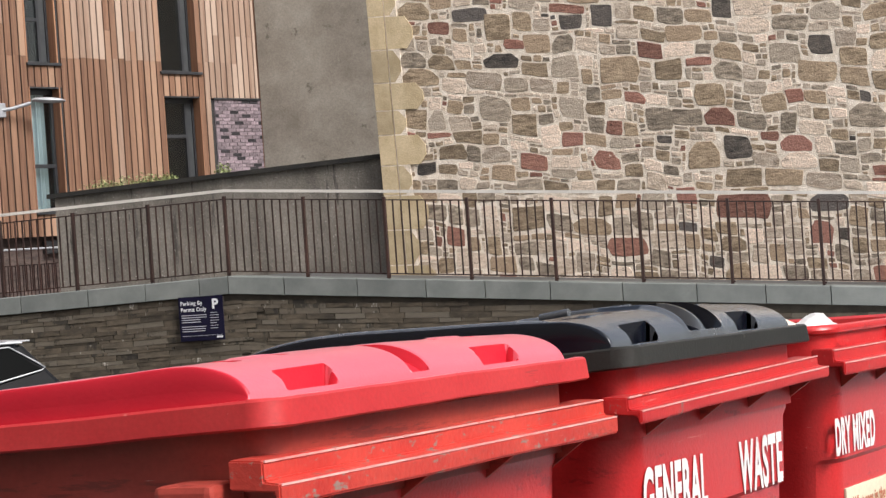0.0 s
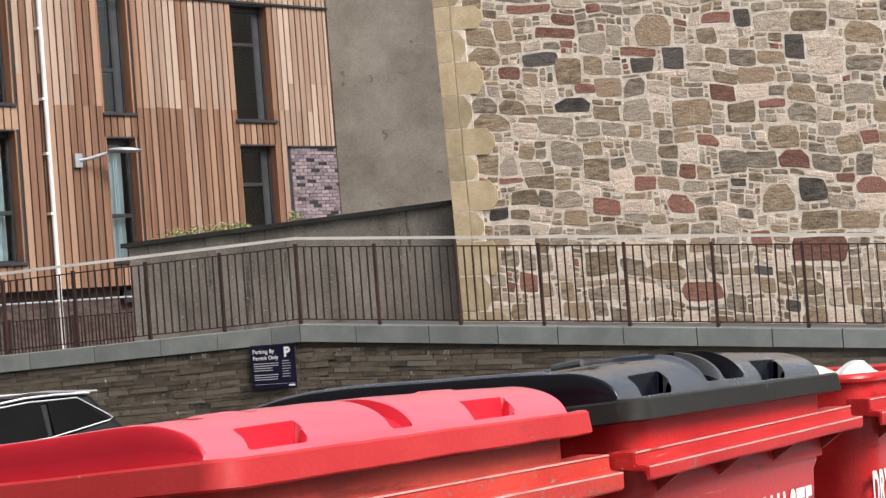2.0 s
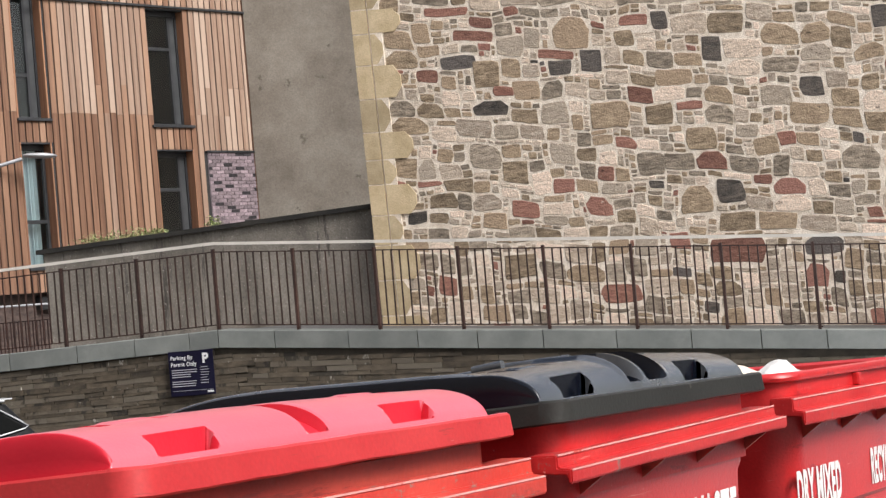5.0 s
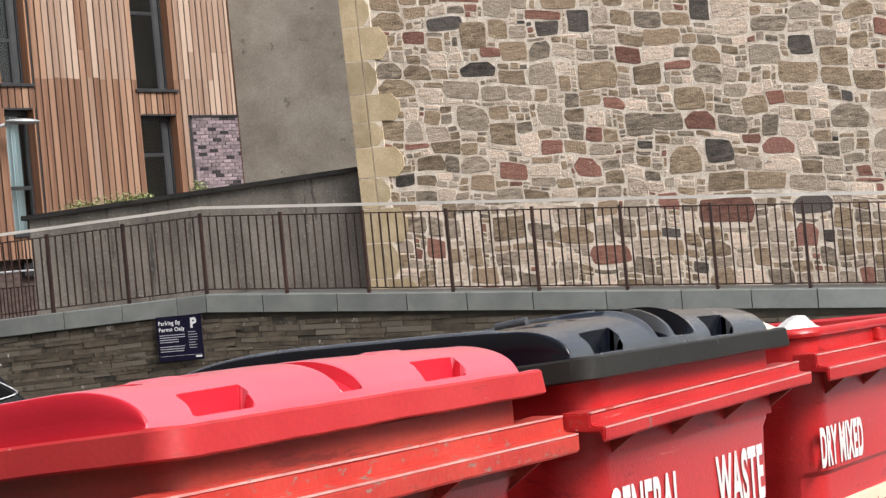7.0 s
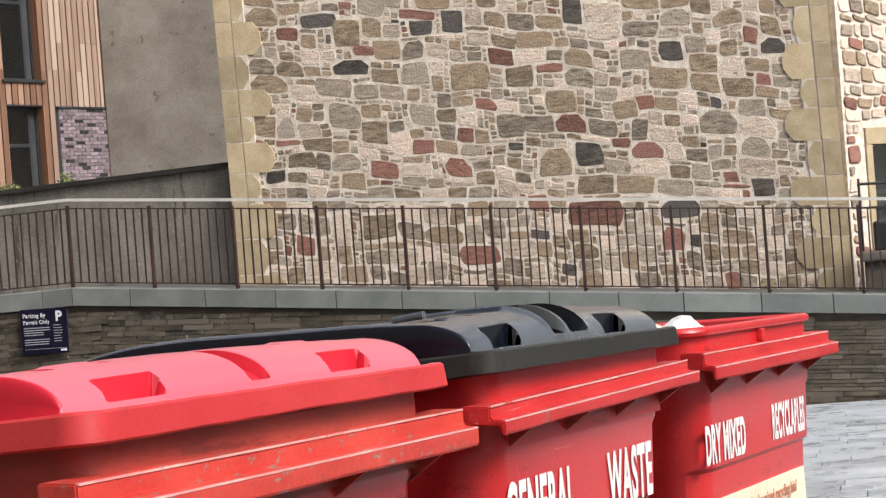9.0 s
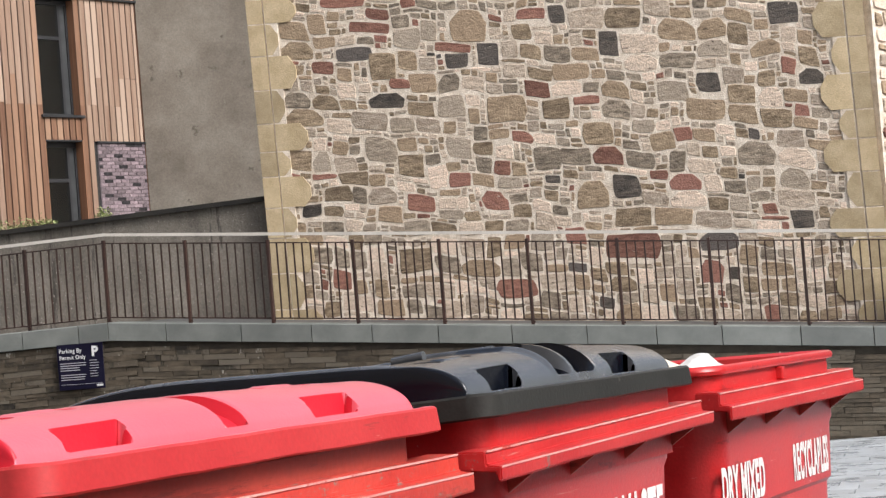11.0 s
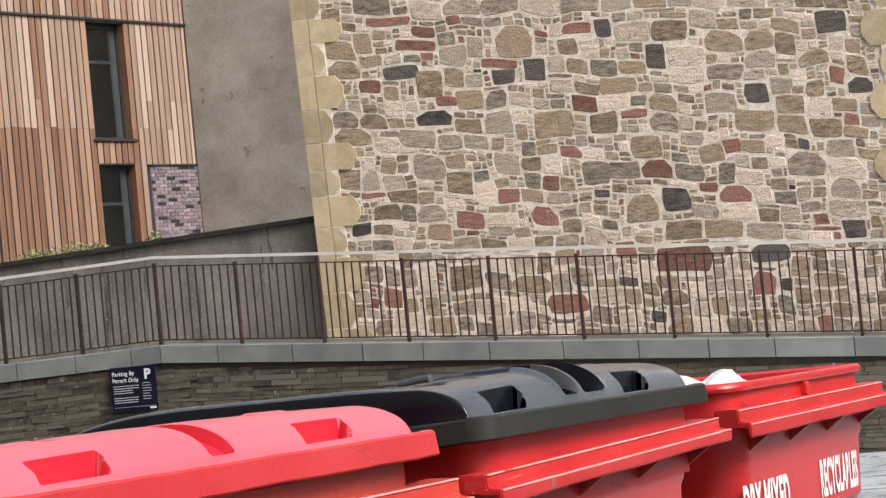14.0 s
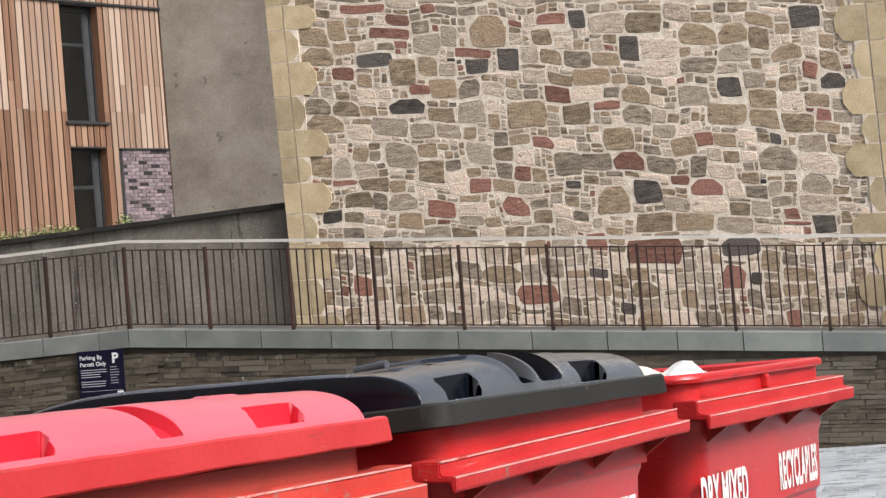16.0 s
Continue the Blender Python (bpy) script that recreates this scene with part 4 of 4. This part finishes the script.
def lid_height(x, y, black):
    """Height over the rim: a rolled front ridge with blunt ends, a cambered back, hand pockets and a middle slot."""
    w = LID_W1 - LID_W0
    q = min(max((y - 0.048) / 0.125, 0.0), 1.0)
    roll = math.sqrt(max(0.0, 1 - (1 - q) ** 2))
    back = min(max((y - 0.62) / (LID_D - 0.64), 0.0), 1.0)
    rise = 0.045 * y if black else 0.045 * min(y, 0.20) - 0.018 * max(0.0, y - 0.20)
    crest = ((0.060 if black else 0.056) + (0.014 if black else 0.008) * math.sin(math.pi * x / w) + rise) * (1 - back ** 2.6 * 0.98)
    if black:                                           # the arched rib in the middle stands higher
        crest += 0.009 * smooth01((0.135 - abs(x - 0.585)) / 0.02) * smooth01((0.52 - y) / 0.25)
    e = min(x, w - x)
    t = min(max((e - 0.012) / 0.010, 0.0), 1.0)
    side = (1 - (1 - t) ** 2.8) ** (1 / 2.8)
    h = crest * roll * side

    def sink(h, a, floor):
        return h * (1 - a) + a * min(h, floor)

    for c in POCKETS[black]:
        lean = 0.25 * (y - 0.065)
        a = smooth01((0.080 - abs(x - c - lean)) / 0.004) * smooth01((y - 0.049) / 0.002) * smooth01((0.083 - y) / 0.003)
        h = sink(h, a, -0.012 if black else 0.004 - 0.2 * (y - 0.05))
    if black:
        for c, half in ((0.520, 0.044), (0.640, 0.060)):
            a = smooth01((half - abs(x - c)) / 0.010) * smooth01((y - 0.050) / 0.006) * smooth01((0.46 - y) / 0.04)
            h = sink(h, a, 0.004)
        a = smooth01((y - 0.27) / 0.05) * smooth01((1.12 - y) / 0.06) * smooth01((e - 0.05) / 0.035)
        h -= 0.024 * a
        h += 0.006 * smooth01((0.024 - abs(e - 0.036)) / 0.02) * smooth01((y - 0.16) / 0.1) * smooth01((1.1 - y) / 0.1)
    else:
        a = smooth01((0.036 - abs(x - 0.575)) / 0.006) * smooth01((y - 0.050) / 0.004) * smooth01((0.235 - y) / 0.05)
        h = sink(h, a, max(-0.004, h - 0.024))
    for c in MARKS[black]:
        a = smooth01((0.013 - abs(x - c)) / 0.004) * smooth01((y - 0.150) / 0.006) * smooth01((0.215 - y) / 0.006)
        h -= 0.014 * a
    for c in (MARKS[black][0] + 0.075, MARKS[black][2] + 0.078):
        a = smooth01((0.045 - abs(x - c)) / 0.004) * smooth01((y - 0.160) / 0.006) * smooth01((0.198 - y) / 0.006)
        h += 0.003 * a
    return h


def lid_mesh(black, rim):
    w = LID_W1 - LID_W0
    r0, r1 = (0.045, 0.030)     # plan radius of the front corners
    arc = [1 - math.cos(math.pi / 2 * i / 12) for i in range(12)]
    ends = [0.0122 + 0.0098 * (i / 12) ** 2.4 for i in range(13)]
    xs = sorted([r0 * a for a in arc] + ends + [r0 + (w - r0 - r1) * i / 176 for i in range(177)] + [w - e for e in ends] + [w - r1 * a for a in arc])
    nx, ny = len(xs) - 1, 120
    ys = [0.19 * j / 80 for j in range(81)] + [0.19 + (LID_D - 0.19) * (j / 40) ** 1.2 for j in range(1, 41)]
    drop = -0.045                                       # the rim falls to the back
    tilt = lambda y: drop * y

    def wave(x, y):
        """The thin rim has warped a little."""
        return 0.0016 * noise.noise((x * 4.0, y * 4.0, 2.0 if black else 7.0)) + 0.0005 * noise.noise((x * 15, y * 15, 4.0))

    def cut(x):
        for d, r in ((x, r0), (w - x, r1)):
            if d < r:
                return r - math.sqrt(max(0.0, r * r - (r - d) ** 2))
        return 0.0

    verts = [(LID_W0 + x, y + cut(x) * max(0.0, 1 - y / 0.047), rim + tilt(y) + lid_height(x, y, black) + wave(x, y)) for y in ys for x in xs]
    faces, slots, k = [], [], nx + 1
    for j in range(ny):
        for i in range(nx):
            mx, my = (xs[i] + xs[i + 1]) / 2, (ys[j] + ys[j + 1]) / 2
            pocket = min(abs(mx - c - 0.25 * (my - 0.065)) for c in POCKETS[black]) < 0.079
            if black and pocket and 0.0525 < my < 0.0805:
                continue                                # the hand pockets open into the hollow lid
            # pockets, slot and marks take the shaded red
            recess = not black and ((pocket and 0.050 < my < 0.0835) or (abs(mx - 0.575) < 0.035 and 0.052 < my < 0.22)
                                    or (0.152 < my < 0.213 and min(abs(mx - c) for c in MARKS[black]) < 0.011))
            if black:                                   # hollows take the near-black copy, their shade put into the colour
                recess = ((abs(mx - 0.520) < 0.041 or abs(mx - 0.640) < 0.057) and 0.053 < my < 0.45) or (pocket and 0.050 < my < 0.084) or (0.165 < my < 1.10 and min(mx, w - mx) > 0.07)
            blunt = my > 0.05 and min(mx, w - mx) < 0.0185     # blunt ends take the darker copy, their shade put into the colour
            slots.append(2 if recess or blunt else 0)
            faces.append((j * k + i, j * k + i + 1, (j + 1) * k + i + 1, (j + 1) * k + i))
    n_top = len(faces)
    loop = [i for i in range(k)] + [j * k + nx for j in range(1, ny + 1)] + [ny * k + i for i in range(nx - 1, -1, -1)] + [j * k for j in range(ny - 1, 0, -1)]
    b = len(verts)
    for lift, grow in ((-0.004, 0.005), (-0.043, 0.010), (-0.047, 0.004), (-0.042, -0.012)):
        for i in loop:
            x, y, z = verts[i]
            ox = -grow if x <= LID_W0 + 1e-6 else grow if x >= LID_W1 - 1e-6 else 0
            oy = -grow if i < k else grow if i >= ny * k else 0
            if i < k:                                   # round the front corners
                d, r, s = (xs[i], r0, -1) if xs[i] < r0 else (w - xs[i], r1, 1) if w - xs[i] < r1 else (1.0, 1.0, 0)
                c = min(1.0, max(0.0, (r - d) / r))
                ox, oy = s * grow * c, -grow * math.sqrt(1 - c * c)
            verts.append((x + ox, y + oy, rim + tilt(y) + lift + wave(x - LID_W0, y) * (1.6 if lift < -0.04 else 1.0)))
    n = len(loop)
    prev = loop
    for r in range(4):
        cur = [b + r * n + i for i in range(n)]
        for i in range(n):
            j = (i + 1) % n
            faces.append((prev[j], prev[i], cur[i], cur[j]))
        prev = cur
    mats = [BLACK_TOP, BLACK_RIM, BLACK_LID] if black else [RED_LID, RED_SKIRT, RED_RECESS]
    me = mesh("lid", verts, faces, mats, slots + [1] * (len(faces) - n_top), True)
    me.set_sharp_from_angle(angle=radians(32))
    return me


def ring(w, d, r, x0, y0, z, n=6):
    """A rounded rectangle at height z."""
    pts = []
    for cx, cy, a0 in ((x0 + w - r, y0 + r, -90), (x0 + w - r, y0 + d - r, 0), (x0 + r, y0 + d - r, 90), (x0 + r, y0 + r, 180)):
        for k in range(n + 1):
            a = radians(a0 + 90 * k / n)
            pts.append((cx + r * math.cos(a), cy + r * math.sin(a), z))
    return pts


def loft(rings, cap_top=False, cap_bottom=True):
    bm = bmesh.new()
    rows = [[bm.verts.new(p) for p in r] for r in rings]
    n = len(rows[0])
    for a, b in zip(rows, rows[1:]):
        for i in range(n):
            j = (i + 1) % n
            bm.faces.new((a[i], a[j], b[j], b[i]))
    if cap_bottom:
        bm.faces.new(rows[0][::-1])
    if cap_top:
        bm.faces.new(rows[-1])
    bmesh.ops.recalc_face_normals(bm, faces=bm.faces[:])
    return bm


FRONT_Y = 0.045


def make_bin(x, y, label, lid, old=False, turn=0.0, lip_up=0.0, lip_rise=0.0, lip_less=0.0):
    """A four-wheeled container: tapered body, neck, lifting lip with gussets, lid and castors."""
    thing = root("wheeled_bin", bin_pose(x, y, turn), label, "bin", "row of refuse containers")
    skin = RED_BODY
    hollow = lid is None
    top = 1.335 if not hollow else 1.362
    wide = 0.028 if hollow else 0.0
    shell = [ring(wide + 1.00, 0.84, 0.10, 0.135, 0.125, 0.20), ring(wide + 1.08, 0.93, 0.11, 0.095, 0.075, 0.70), ring(wide + 1.10, 0.95, 0.11, 0.085, 0.062, 0.995),
             ring(wide + 1.115, 0.965, 0.11, 0.0775, 0.050, 1.008), ring(wide + 1.125, 0.98, 0.10, 0.0725, FRONT_Y, 1.17), ring(wide + 1.13, 0.985, 0.09, 0.07, FRONT_Y - 0.006, 1.19), ring(wide + 1.13, 0.985, 0.09, 0.07, FRONT_Y - 0.006, top)]
    if hollow:
        shell += [ring(wide + 1.156, 1.011, 0.09, 0.057, FRONT_Y - 0.019, top + 0.003), ring(wide + 1.162, 1.017, 0.09, 0.054, FRONT_Y - 0.022, top + 0.012), ring(wide + 1.156, 1.011, 0.09, 0.057, FRONT_Y - 0.019, top + 0.022), ring(wide + 1.14, 0.995, 0.08, 0.065, FRONT_Y - 0.011, top + 0.026),
                  ring(wide + 1.10, 0.955, 0.08, 0.085, FRONT_Y + 0.009, top + 0.018), ring(wide + 1.08, 0.92, 0.08, 0.095, FRONT_Y + 0.03, 0.9), ring(wide + 0.96, 0.80, 0.08, 0.155, 0.15, 0.4)]
        body = part("body", loft(shell, cap_top=True), skin, thing, smooth=True)
        for gx in (0.62,):
            part("lug", box(gx, FRONT_Y - 0.026, 1.325, gx + 0.03, FRONT_Y, 1.362, 0.006), RED_BODY, thing)
    else:
        body = part("body", loft(shell, cap_top=True), skin, thing, smooth=True)
    if not hollow:
        part("neck", loft([ring(1.136, 0.99, 0.07, 0.067, FRONT_Y - 0.014, 1.20), ring(1.136, 0.99, 0.07, 0.067, FRONT_Y - 0.014, 1.338 if old else 1.352)], cap_top=True), RED_OLD if old else RED_BODY, thing, smooth=True)
    # lifting lip: an upper step and a scraped lower step
    lip = [(FRONT_Y + 0.02, 1.297), (0.003, 1.295), (0.0, 1.292), (0.0, 1.263), (-0.028, 1.259), (-0.030, 1.256), (-0.029, 1.224), (-0.022, 1.222), (-0.018, 1.245), (FRONT_Y + 0.02, 1.25)]
    lip = [(a, b + lip_up + lip_less * min(1.0, (1.297 - b) / 0.072)) for a, b in lip]
    bm = bmesh.new()
    cols = []
    for k in range(15):
        xx = -0.005 + 1.305 * k / 14
        sag = 0.0012 * math.sin(k * 0.9 + x * 3)
        cols.append([bm.verts.new((xx, a, b + sag + lip_rise * xx / 1.3)) for a, b in lip])
    for p, q in zip(cols, cols[1:]):
        for i in range(len(lip)):
            j = (i + 1) % len(lip)
            bm.faces.new((p[i], p[j], q[j], q[i]))
    bm.faces.new(cols[0])
    bm.faces.new(cols[-1][::-1])
    bmesh.ops.recalc_face_normals(bm, faces=bm.faces[:])
    bmesh.ops.bevel(bm, geom=[e for e in bm.edges if e.calc_face_angle(0) > 0.6], offset=0.003, segments=2, affect="EDGES")
    part("lifting_lip", bm, RED_WORN if old else RED_LIP, thing, "scraped lifting lip with chipped paint")
    for yy, zz in ((-0.0015, 1.2915), (-0.0305, 1.2555)):
        zz += lip_up + lip_less * (0.5 if yy < -0.01 else 0.07)
        part("worn_edge", sloped(0.0, zz, 1.296, zz + lip_rise, yy, yy + 0.006, 0.0034), EDGE_WEAR_GLINT, thing, "pale paint edge, worn and with a painted highlight")
    for k in range(4):
        gx = 0.155 + k * 0.33
        bm = bmesh.new()
        up = lip_up + lip_rise * gx / 1.3 + lip_less * 0.8
        tri = ((-0.024, 1.226 + up), (FRONT_Y + 0.02, 1.248 + up), (FRONT_Y + 0.02, 1.165 + up))
        a = [bm.verts.new((gx, p, q)) for p, q in tri]
        b = [bm.verts.new((gx + 0.012, p, q)) for p, q in tri]
        bm.faces.new(a)
        bm.faces.new(b[::-1])
        for i in range(3):
            j = (i + 1) % 3
            bm.faces.new((a[j], a[i], b[i], b[j]))
        part("gusset", bm, RED_OLD, thing)
    # side trunnion brackets
    for gx in ((-0.035,) if old else ()):
        part("trunnion_bracket", box(gx, 0.08, 1.13, gx + 0.10, 0.19, 1.262, 0.012), RED_OLD, thing)
        part("trunnion", tube([(gx - 0.02 if gx < 0.5 else gx + 0.1, 0.45, 1.20), (gx + 0.05, 0.45, 1.20)], 0.02, 12), LAMP_GREY, thing)
    if lid:
        cover = part("lid", lid_mesh(lid == "black", 1.402 if lid == "black" else 1.389), None, thing, "black plastic lid" if lid == "black" else "red plastic lid")
        if lid == "black":
            for gx, y0 in ((0.45, 0.33), (0.57, 0.22)):
                part("hinge_tube", tube([(gx, y0, 1.477), (gx, 0.405, 1.468)], 0.012, 10), BLACK_TOP, cover, smooth=True)
    for cx in (0.26, 1.04):
        for cy in (0.28, 0.86):
            castor = part("castor", box(cx - 0.045, cy - 0.05, 0.12, cx + 0.045, cy + 0.05, 0.215, 0.008), LAMP_GREY, thing)
            part("wheel", tube([(cx - 0.022, cy, 0.10), (cx + 0.022, cy, 0.10)], 0.10, 20), TYRE, castor)
    return thing, body


def bin_words(thing, words, x, z, h, squeeze, material, lean=0.004, name="lettering"):
    me = lettering(words, h, squeeze, 0.0055 if material is WORN_WHITE else 0.001)
    me.materials.append(material)
    ob = part(name, me, None, thing, "worn white condensed letters" if material is WORN_WHITE else "")
    ob.matrix_basis = pose(x, FRONT_Y - 0.002 + lean, z, 1.8 if material is WORN_WHITE else 0)
    return ob


bin_a, _ = make_bin(0.0, 0.0, "red wheeled refuse bin with a closed red lid", "red", True)
bin_b, _ = make_bin(1.317, -0.05, "red general waste bin with a closed black lid", "black", lip_rise=0.018, lip_less=0.016)
bin_c, _ = make_bin(2.785, -0.045, "red recycling bin standing open with bags inside", None, turn=-1.1, lip_up=0.026, lip_rise=0.003)
bin_words(bin_b, "GENERAL", 0.150, 1.008, 0.122, 0.50, WORN_WHITE)
bin_words(bin_b, "WASTE", 0.768, 1.008, 0.125, 0.525, WORN_WHITE)
bin_words(bin_c, "DRY MIXED", 0.090, 1.024, 0.10, 0.47, WORN_WHITE)
bin_words(bin_c, "RECYCLABLES", 0.735, 1.034, 0.10, 0.385, WORN_WHITE)
part("sticker", box(0.19, 0.058, 0.62, 1.09, 0.066, 0.918, 0.002), CREAM, bin_c, "cream paper sticker with red print")
bin_words(bin_c, "What goes in the dry mixed recycling bin?", 0.23, 0.855, 0.036, 0.78, STICKER_INK, 0.010, "print")


def make_bag(x, y, z, sx, sy, sz, seed, material, label):
    """A crumpled bag that bulges out of the open bin."""
    bm = bmesh.new()
    bmesh.ops.create_icosphere(bm, subdivisions=4, radius=1)
    off = Vector((seed * 7.3, seed * 3.1, 0))
    for v in bm.verts:
        p = v.co.copy()
        k = 1 + 0.30 * noise.noise(p * 1.3 + off) + 0.16 * abs(noise.noise(p * 3.4 + off)) + 0.06 * noise.noise(p * 9 + off)
        v.co = Vector((p.x * sx * k, p.y * sy * k, p.z * sz * k + max(0, p.z) ** 4 * sz * 0.5))
    q = bin_pose(2.785, -0.045, -1.1) @ Vector((x, y, z))
    ob = root("bin_bag", Matrix.Translation(q) @ pose(0, 0, 0, 0, 0, BIN_TURN), label, "bag")
    part("sack", bm, material, ob)


make_bag(0.60, 0.24, 1.315, 0.12, 0.10, 0.062, 1, BAG, "crumpled white plastic bag in the open bin")
make_bag(0.36, 0.30, 1.310, 0.19, 0.14, 0.060, 2, BAG_CREAM, "cream paper bag in the open bin")
make_bag(0.60, 0.55, 1.10, 0.45, 0.34, 0.16, 3, BAG, "white rubbish bag deep in the open bin")

# ---- parked black car by the low wall ----


def make_car():
    def up(p, q):
        """The roofline: lifted towards the tail to fit the camera's view."""
        return q + 0.045 * min(max((q - 1.15) / 0.2, 0.0), 1.0) * smooth01((p + 1.7) / 1.1)

    car = root("car", Matrix.Translation((-4.52, 20.3, yard_z(20.2))) @ pose(0, 0, 0, 0, 0, 38), "black estate car with silver window trim parked by the wall", "car")
    # x runs forward to -4.4, the tail stands at x = 0.3
    side = [(0.42, 0.30), (0.50, 0.55), (0.47, 0.92), (0.28, 1.00), (-3.0, 0.98), (-3.95, 0.80), (-4.20, 0.60), (-4.18, 0.30)]
    bm = bmesh.new()
    rows = []
    for y, k in ((-0.88, 0.97), (-0.82, 1.0), (0.82, 1.0), (0.88, 0.97)):
        rows.append([bm.verts.new((p, y, 0.3 + (q - 0.3) * k)) for p, q in side])
    for a, b in zip(rows, rows[1:]):
        for i in range(len(side)):
            j = (i + 1) % len(side)
            bm.faces.new((a[i], a[j], b[j], b[i]))
    bm.faces.new(rows[0][::-1])
    bm.faces.new(rows[-1])
    bmesh.ops.recalc_face_normals(bm, faces=bm.faces[:])
    bmesh.ops.bevel(bm, geom=bm.edges[:], offset=0.03, segments=2, affect="EDGES")
    part("body", bm, CAR_PAINT, car, smooth=True)
    # cabin: a tapered glasshouse with a roof
    bm = bmesh.new()
    v = {}
    for sgn in (-1, 1):
        v[sgn] = [bm.verts.new(p) for p in ((0.36, 0.82 * sgn, 0.98), (-0.04, 0.62 * sgn, up(0, 1.44)), (-2.15, 0.62 * sgn, 1.32), (-3.05, 0.80 * sgn, 0.97))]
        w = v[sgn] if sgn < 0 else v[sgn][::-1]
        bm.faces.new(w)
    for i in range(4):
        j = (i + 1) % 4
        bm.faces.new((v[-1][j], v[-1][i], v[1][i], v[1][j]))
    bmesh.ops.recalc_face_normals(bm, faces=bm.faces[:])
    bmesh.ops.bevel(bm, geom=bm.edges[:], offset=0.05, segments=3, affect="EDGES")
    part("cabin", bm, CAR_PAINT, car, smooth=True)
    part("roof", box(-0.75, -0.54, 1.38, -0.10, 0.54, 1.487, 0.02), CAR_PAINT, car, smooth=True)

    def side_pane(sgn, outline):
        yy = lambda z: sgn * (0.82 - 0.20 * (z - 0.98) / 0.46 + 0.022)
        n = len(outline)
        outline = [(p, up(p, q)) for p, q in outline]
        vs = [(p, yy(q), q) for p, q in outline] + [(p, yy(q) - sgn * 0.008, q) for p, q in outline]
        fs = [tuple(range(n)), tuple(range(2 * n - 1, n - 1, -1))] + [(i, i + n, (i + 1) % n + n, (i + 1) % n) for i in range(n)]
        part("side_window", mesh("side_window", vs, fs, CAR_GLASS_DARK), None, car, "dark tinted side window")

    for sgn in (-1, 1):
        side_pane(sgn, [(0.10, 1.20), (-0.50, 1.10), (-0.50, 1.385), (-0.20, 1.385)])
        side_pane(sgn, [(-0.57, 1.09), (-1.42, 1.04), (-1.40, 1.345), (-0.57, 1.385)])
        side_pane(sgn, [(-1.50, 1.04), (-2.60, 1.02), (-2.10, 1.30), (-1.48, 1.34)])
        y = lambda z: sgn * (0.82 - 0.20 * (z - 0.98) / 0.46 + 0.026)
        part("window_trim", tube([(p, y(up(p, q)), up(p, q)) for p, q in ((-2.7, 1.01), (-1.4, 1.03), (-0.55, 1.085), (0.10, 1.185), (0.145, 1.205), (0.10, 1.235), (-0.18, 1.395), (-0.7, 1.395), (-1.2, 1.375), (-2.15, 1.32))], 0.008, 6), CHROME, car, "silver window trim")
        part("roof_rail", tube([(p, 0.60 * sgn, up(p, q)) for p, q in ((-0.02, 1.430), (-0.4, 1.440), (-0.7, 1.436), (-1.1, 1.412), (-1.5, 1.372), (-2.0, 1.325))], 0.012, 8), CHROME, car, "silver roof rail")
        part("tail_light", box(0.36, sgn * 0.62, 0.78, 0.49, sgn * 0.86, 0.92, 0.015), RED_LID, car)
    part("spoiler", box(-0.16, -0.56, 1.480, 0.09, 0.56, 1.496, 0.006), CHROME, car, "silver-edged roof spoiler")
    vs = [(0.345, -0.62, 1.04), (0.345, 0.62, 1.04), (-0.03, 0.54, 1.445), (-0.03, -0.54, 1.445)]
    vs += [(a + 0.012, b, c + 0.008) for a, b, c in vs]
    part("rear_window", mesh("rear_window", vs, [(3, 2, 1, 0), (4, 5, 6, 7)] + [(i, (i + 1) % 4, (i + 1) % 4 + 4, i + 4) for i in range(4)], CAR_GLASS_DARK), None, car)
    for x in (-0.45, -3.25):
        for y in (-0.86, 0.70):
            wheel = part("wheel", tube([(x, y, 0.32), (x, y + 0.18, 0.32)], 0.32, 24), TYRE, car)
            part("rim", tube([(x, y - 0.01, 0.32), (x, y + 0.19, 0.32)], 0.20, 16), LAMP_GREY, wheel)


CAR_GLASS_DARK = surface("dark_tinted_glass", (0.003, 0.0035, 0.0035), (0.005, 0.0055, 0.0055), (2, 2, 2), 0.12, 0.0, 50, rvar=0.02, spec=0.03)
make_car()

# ---- pieces of walls and paving, last ----
lay_stones()
quoins(S0, 1)
quoins(S1, -1)
lay_slate()
lay_boards()
lay_bricks()


def lay_paving():
    rng = random.Random(14)
    pav = root("paving", Matrix(), "wet stone paving slabs by the low wall, paled for sky glare", "paving", kind="structure")
    shared = []
    for w in (0.72, 0.9, 1.1):
        bm = box(0, 0, 0, w - 0.008, 0.392, 0.04, 0.004)
        me = bpy.data.meshes.new("slab")
        bm.to_mesh(me)
        bm.free()
        me.materials.append(PAVE)
        shared.append((w, me))
    d = 8.0
    while d < 24.2:
        s = (WALL.inverted() @ Vector((1.9 + 0.02 * d, d, 0))).x + rng.uniform(-0.6, 0)
        end = s + 6.8
        while s < end:
            w, me = rng.choice(shared)
            p = WALL @ Vector((s, d, 0))
            ob = part("slab", me, None, pav)
            ob.matrix_basis = Matrix.Translation((p.x, p.y, yard_z(p.y) - 0.022 + rng.uniform(-0.002, 0.002))) @ Matrix.Rotation(math.atan(-0.03), 4, "X") @ pose(0, 0, 0, 0, 0, -16.3)
            s += w
        d += 0.4


lay_paving()
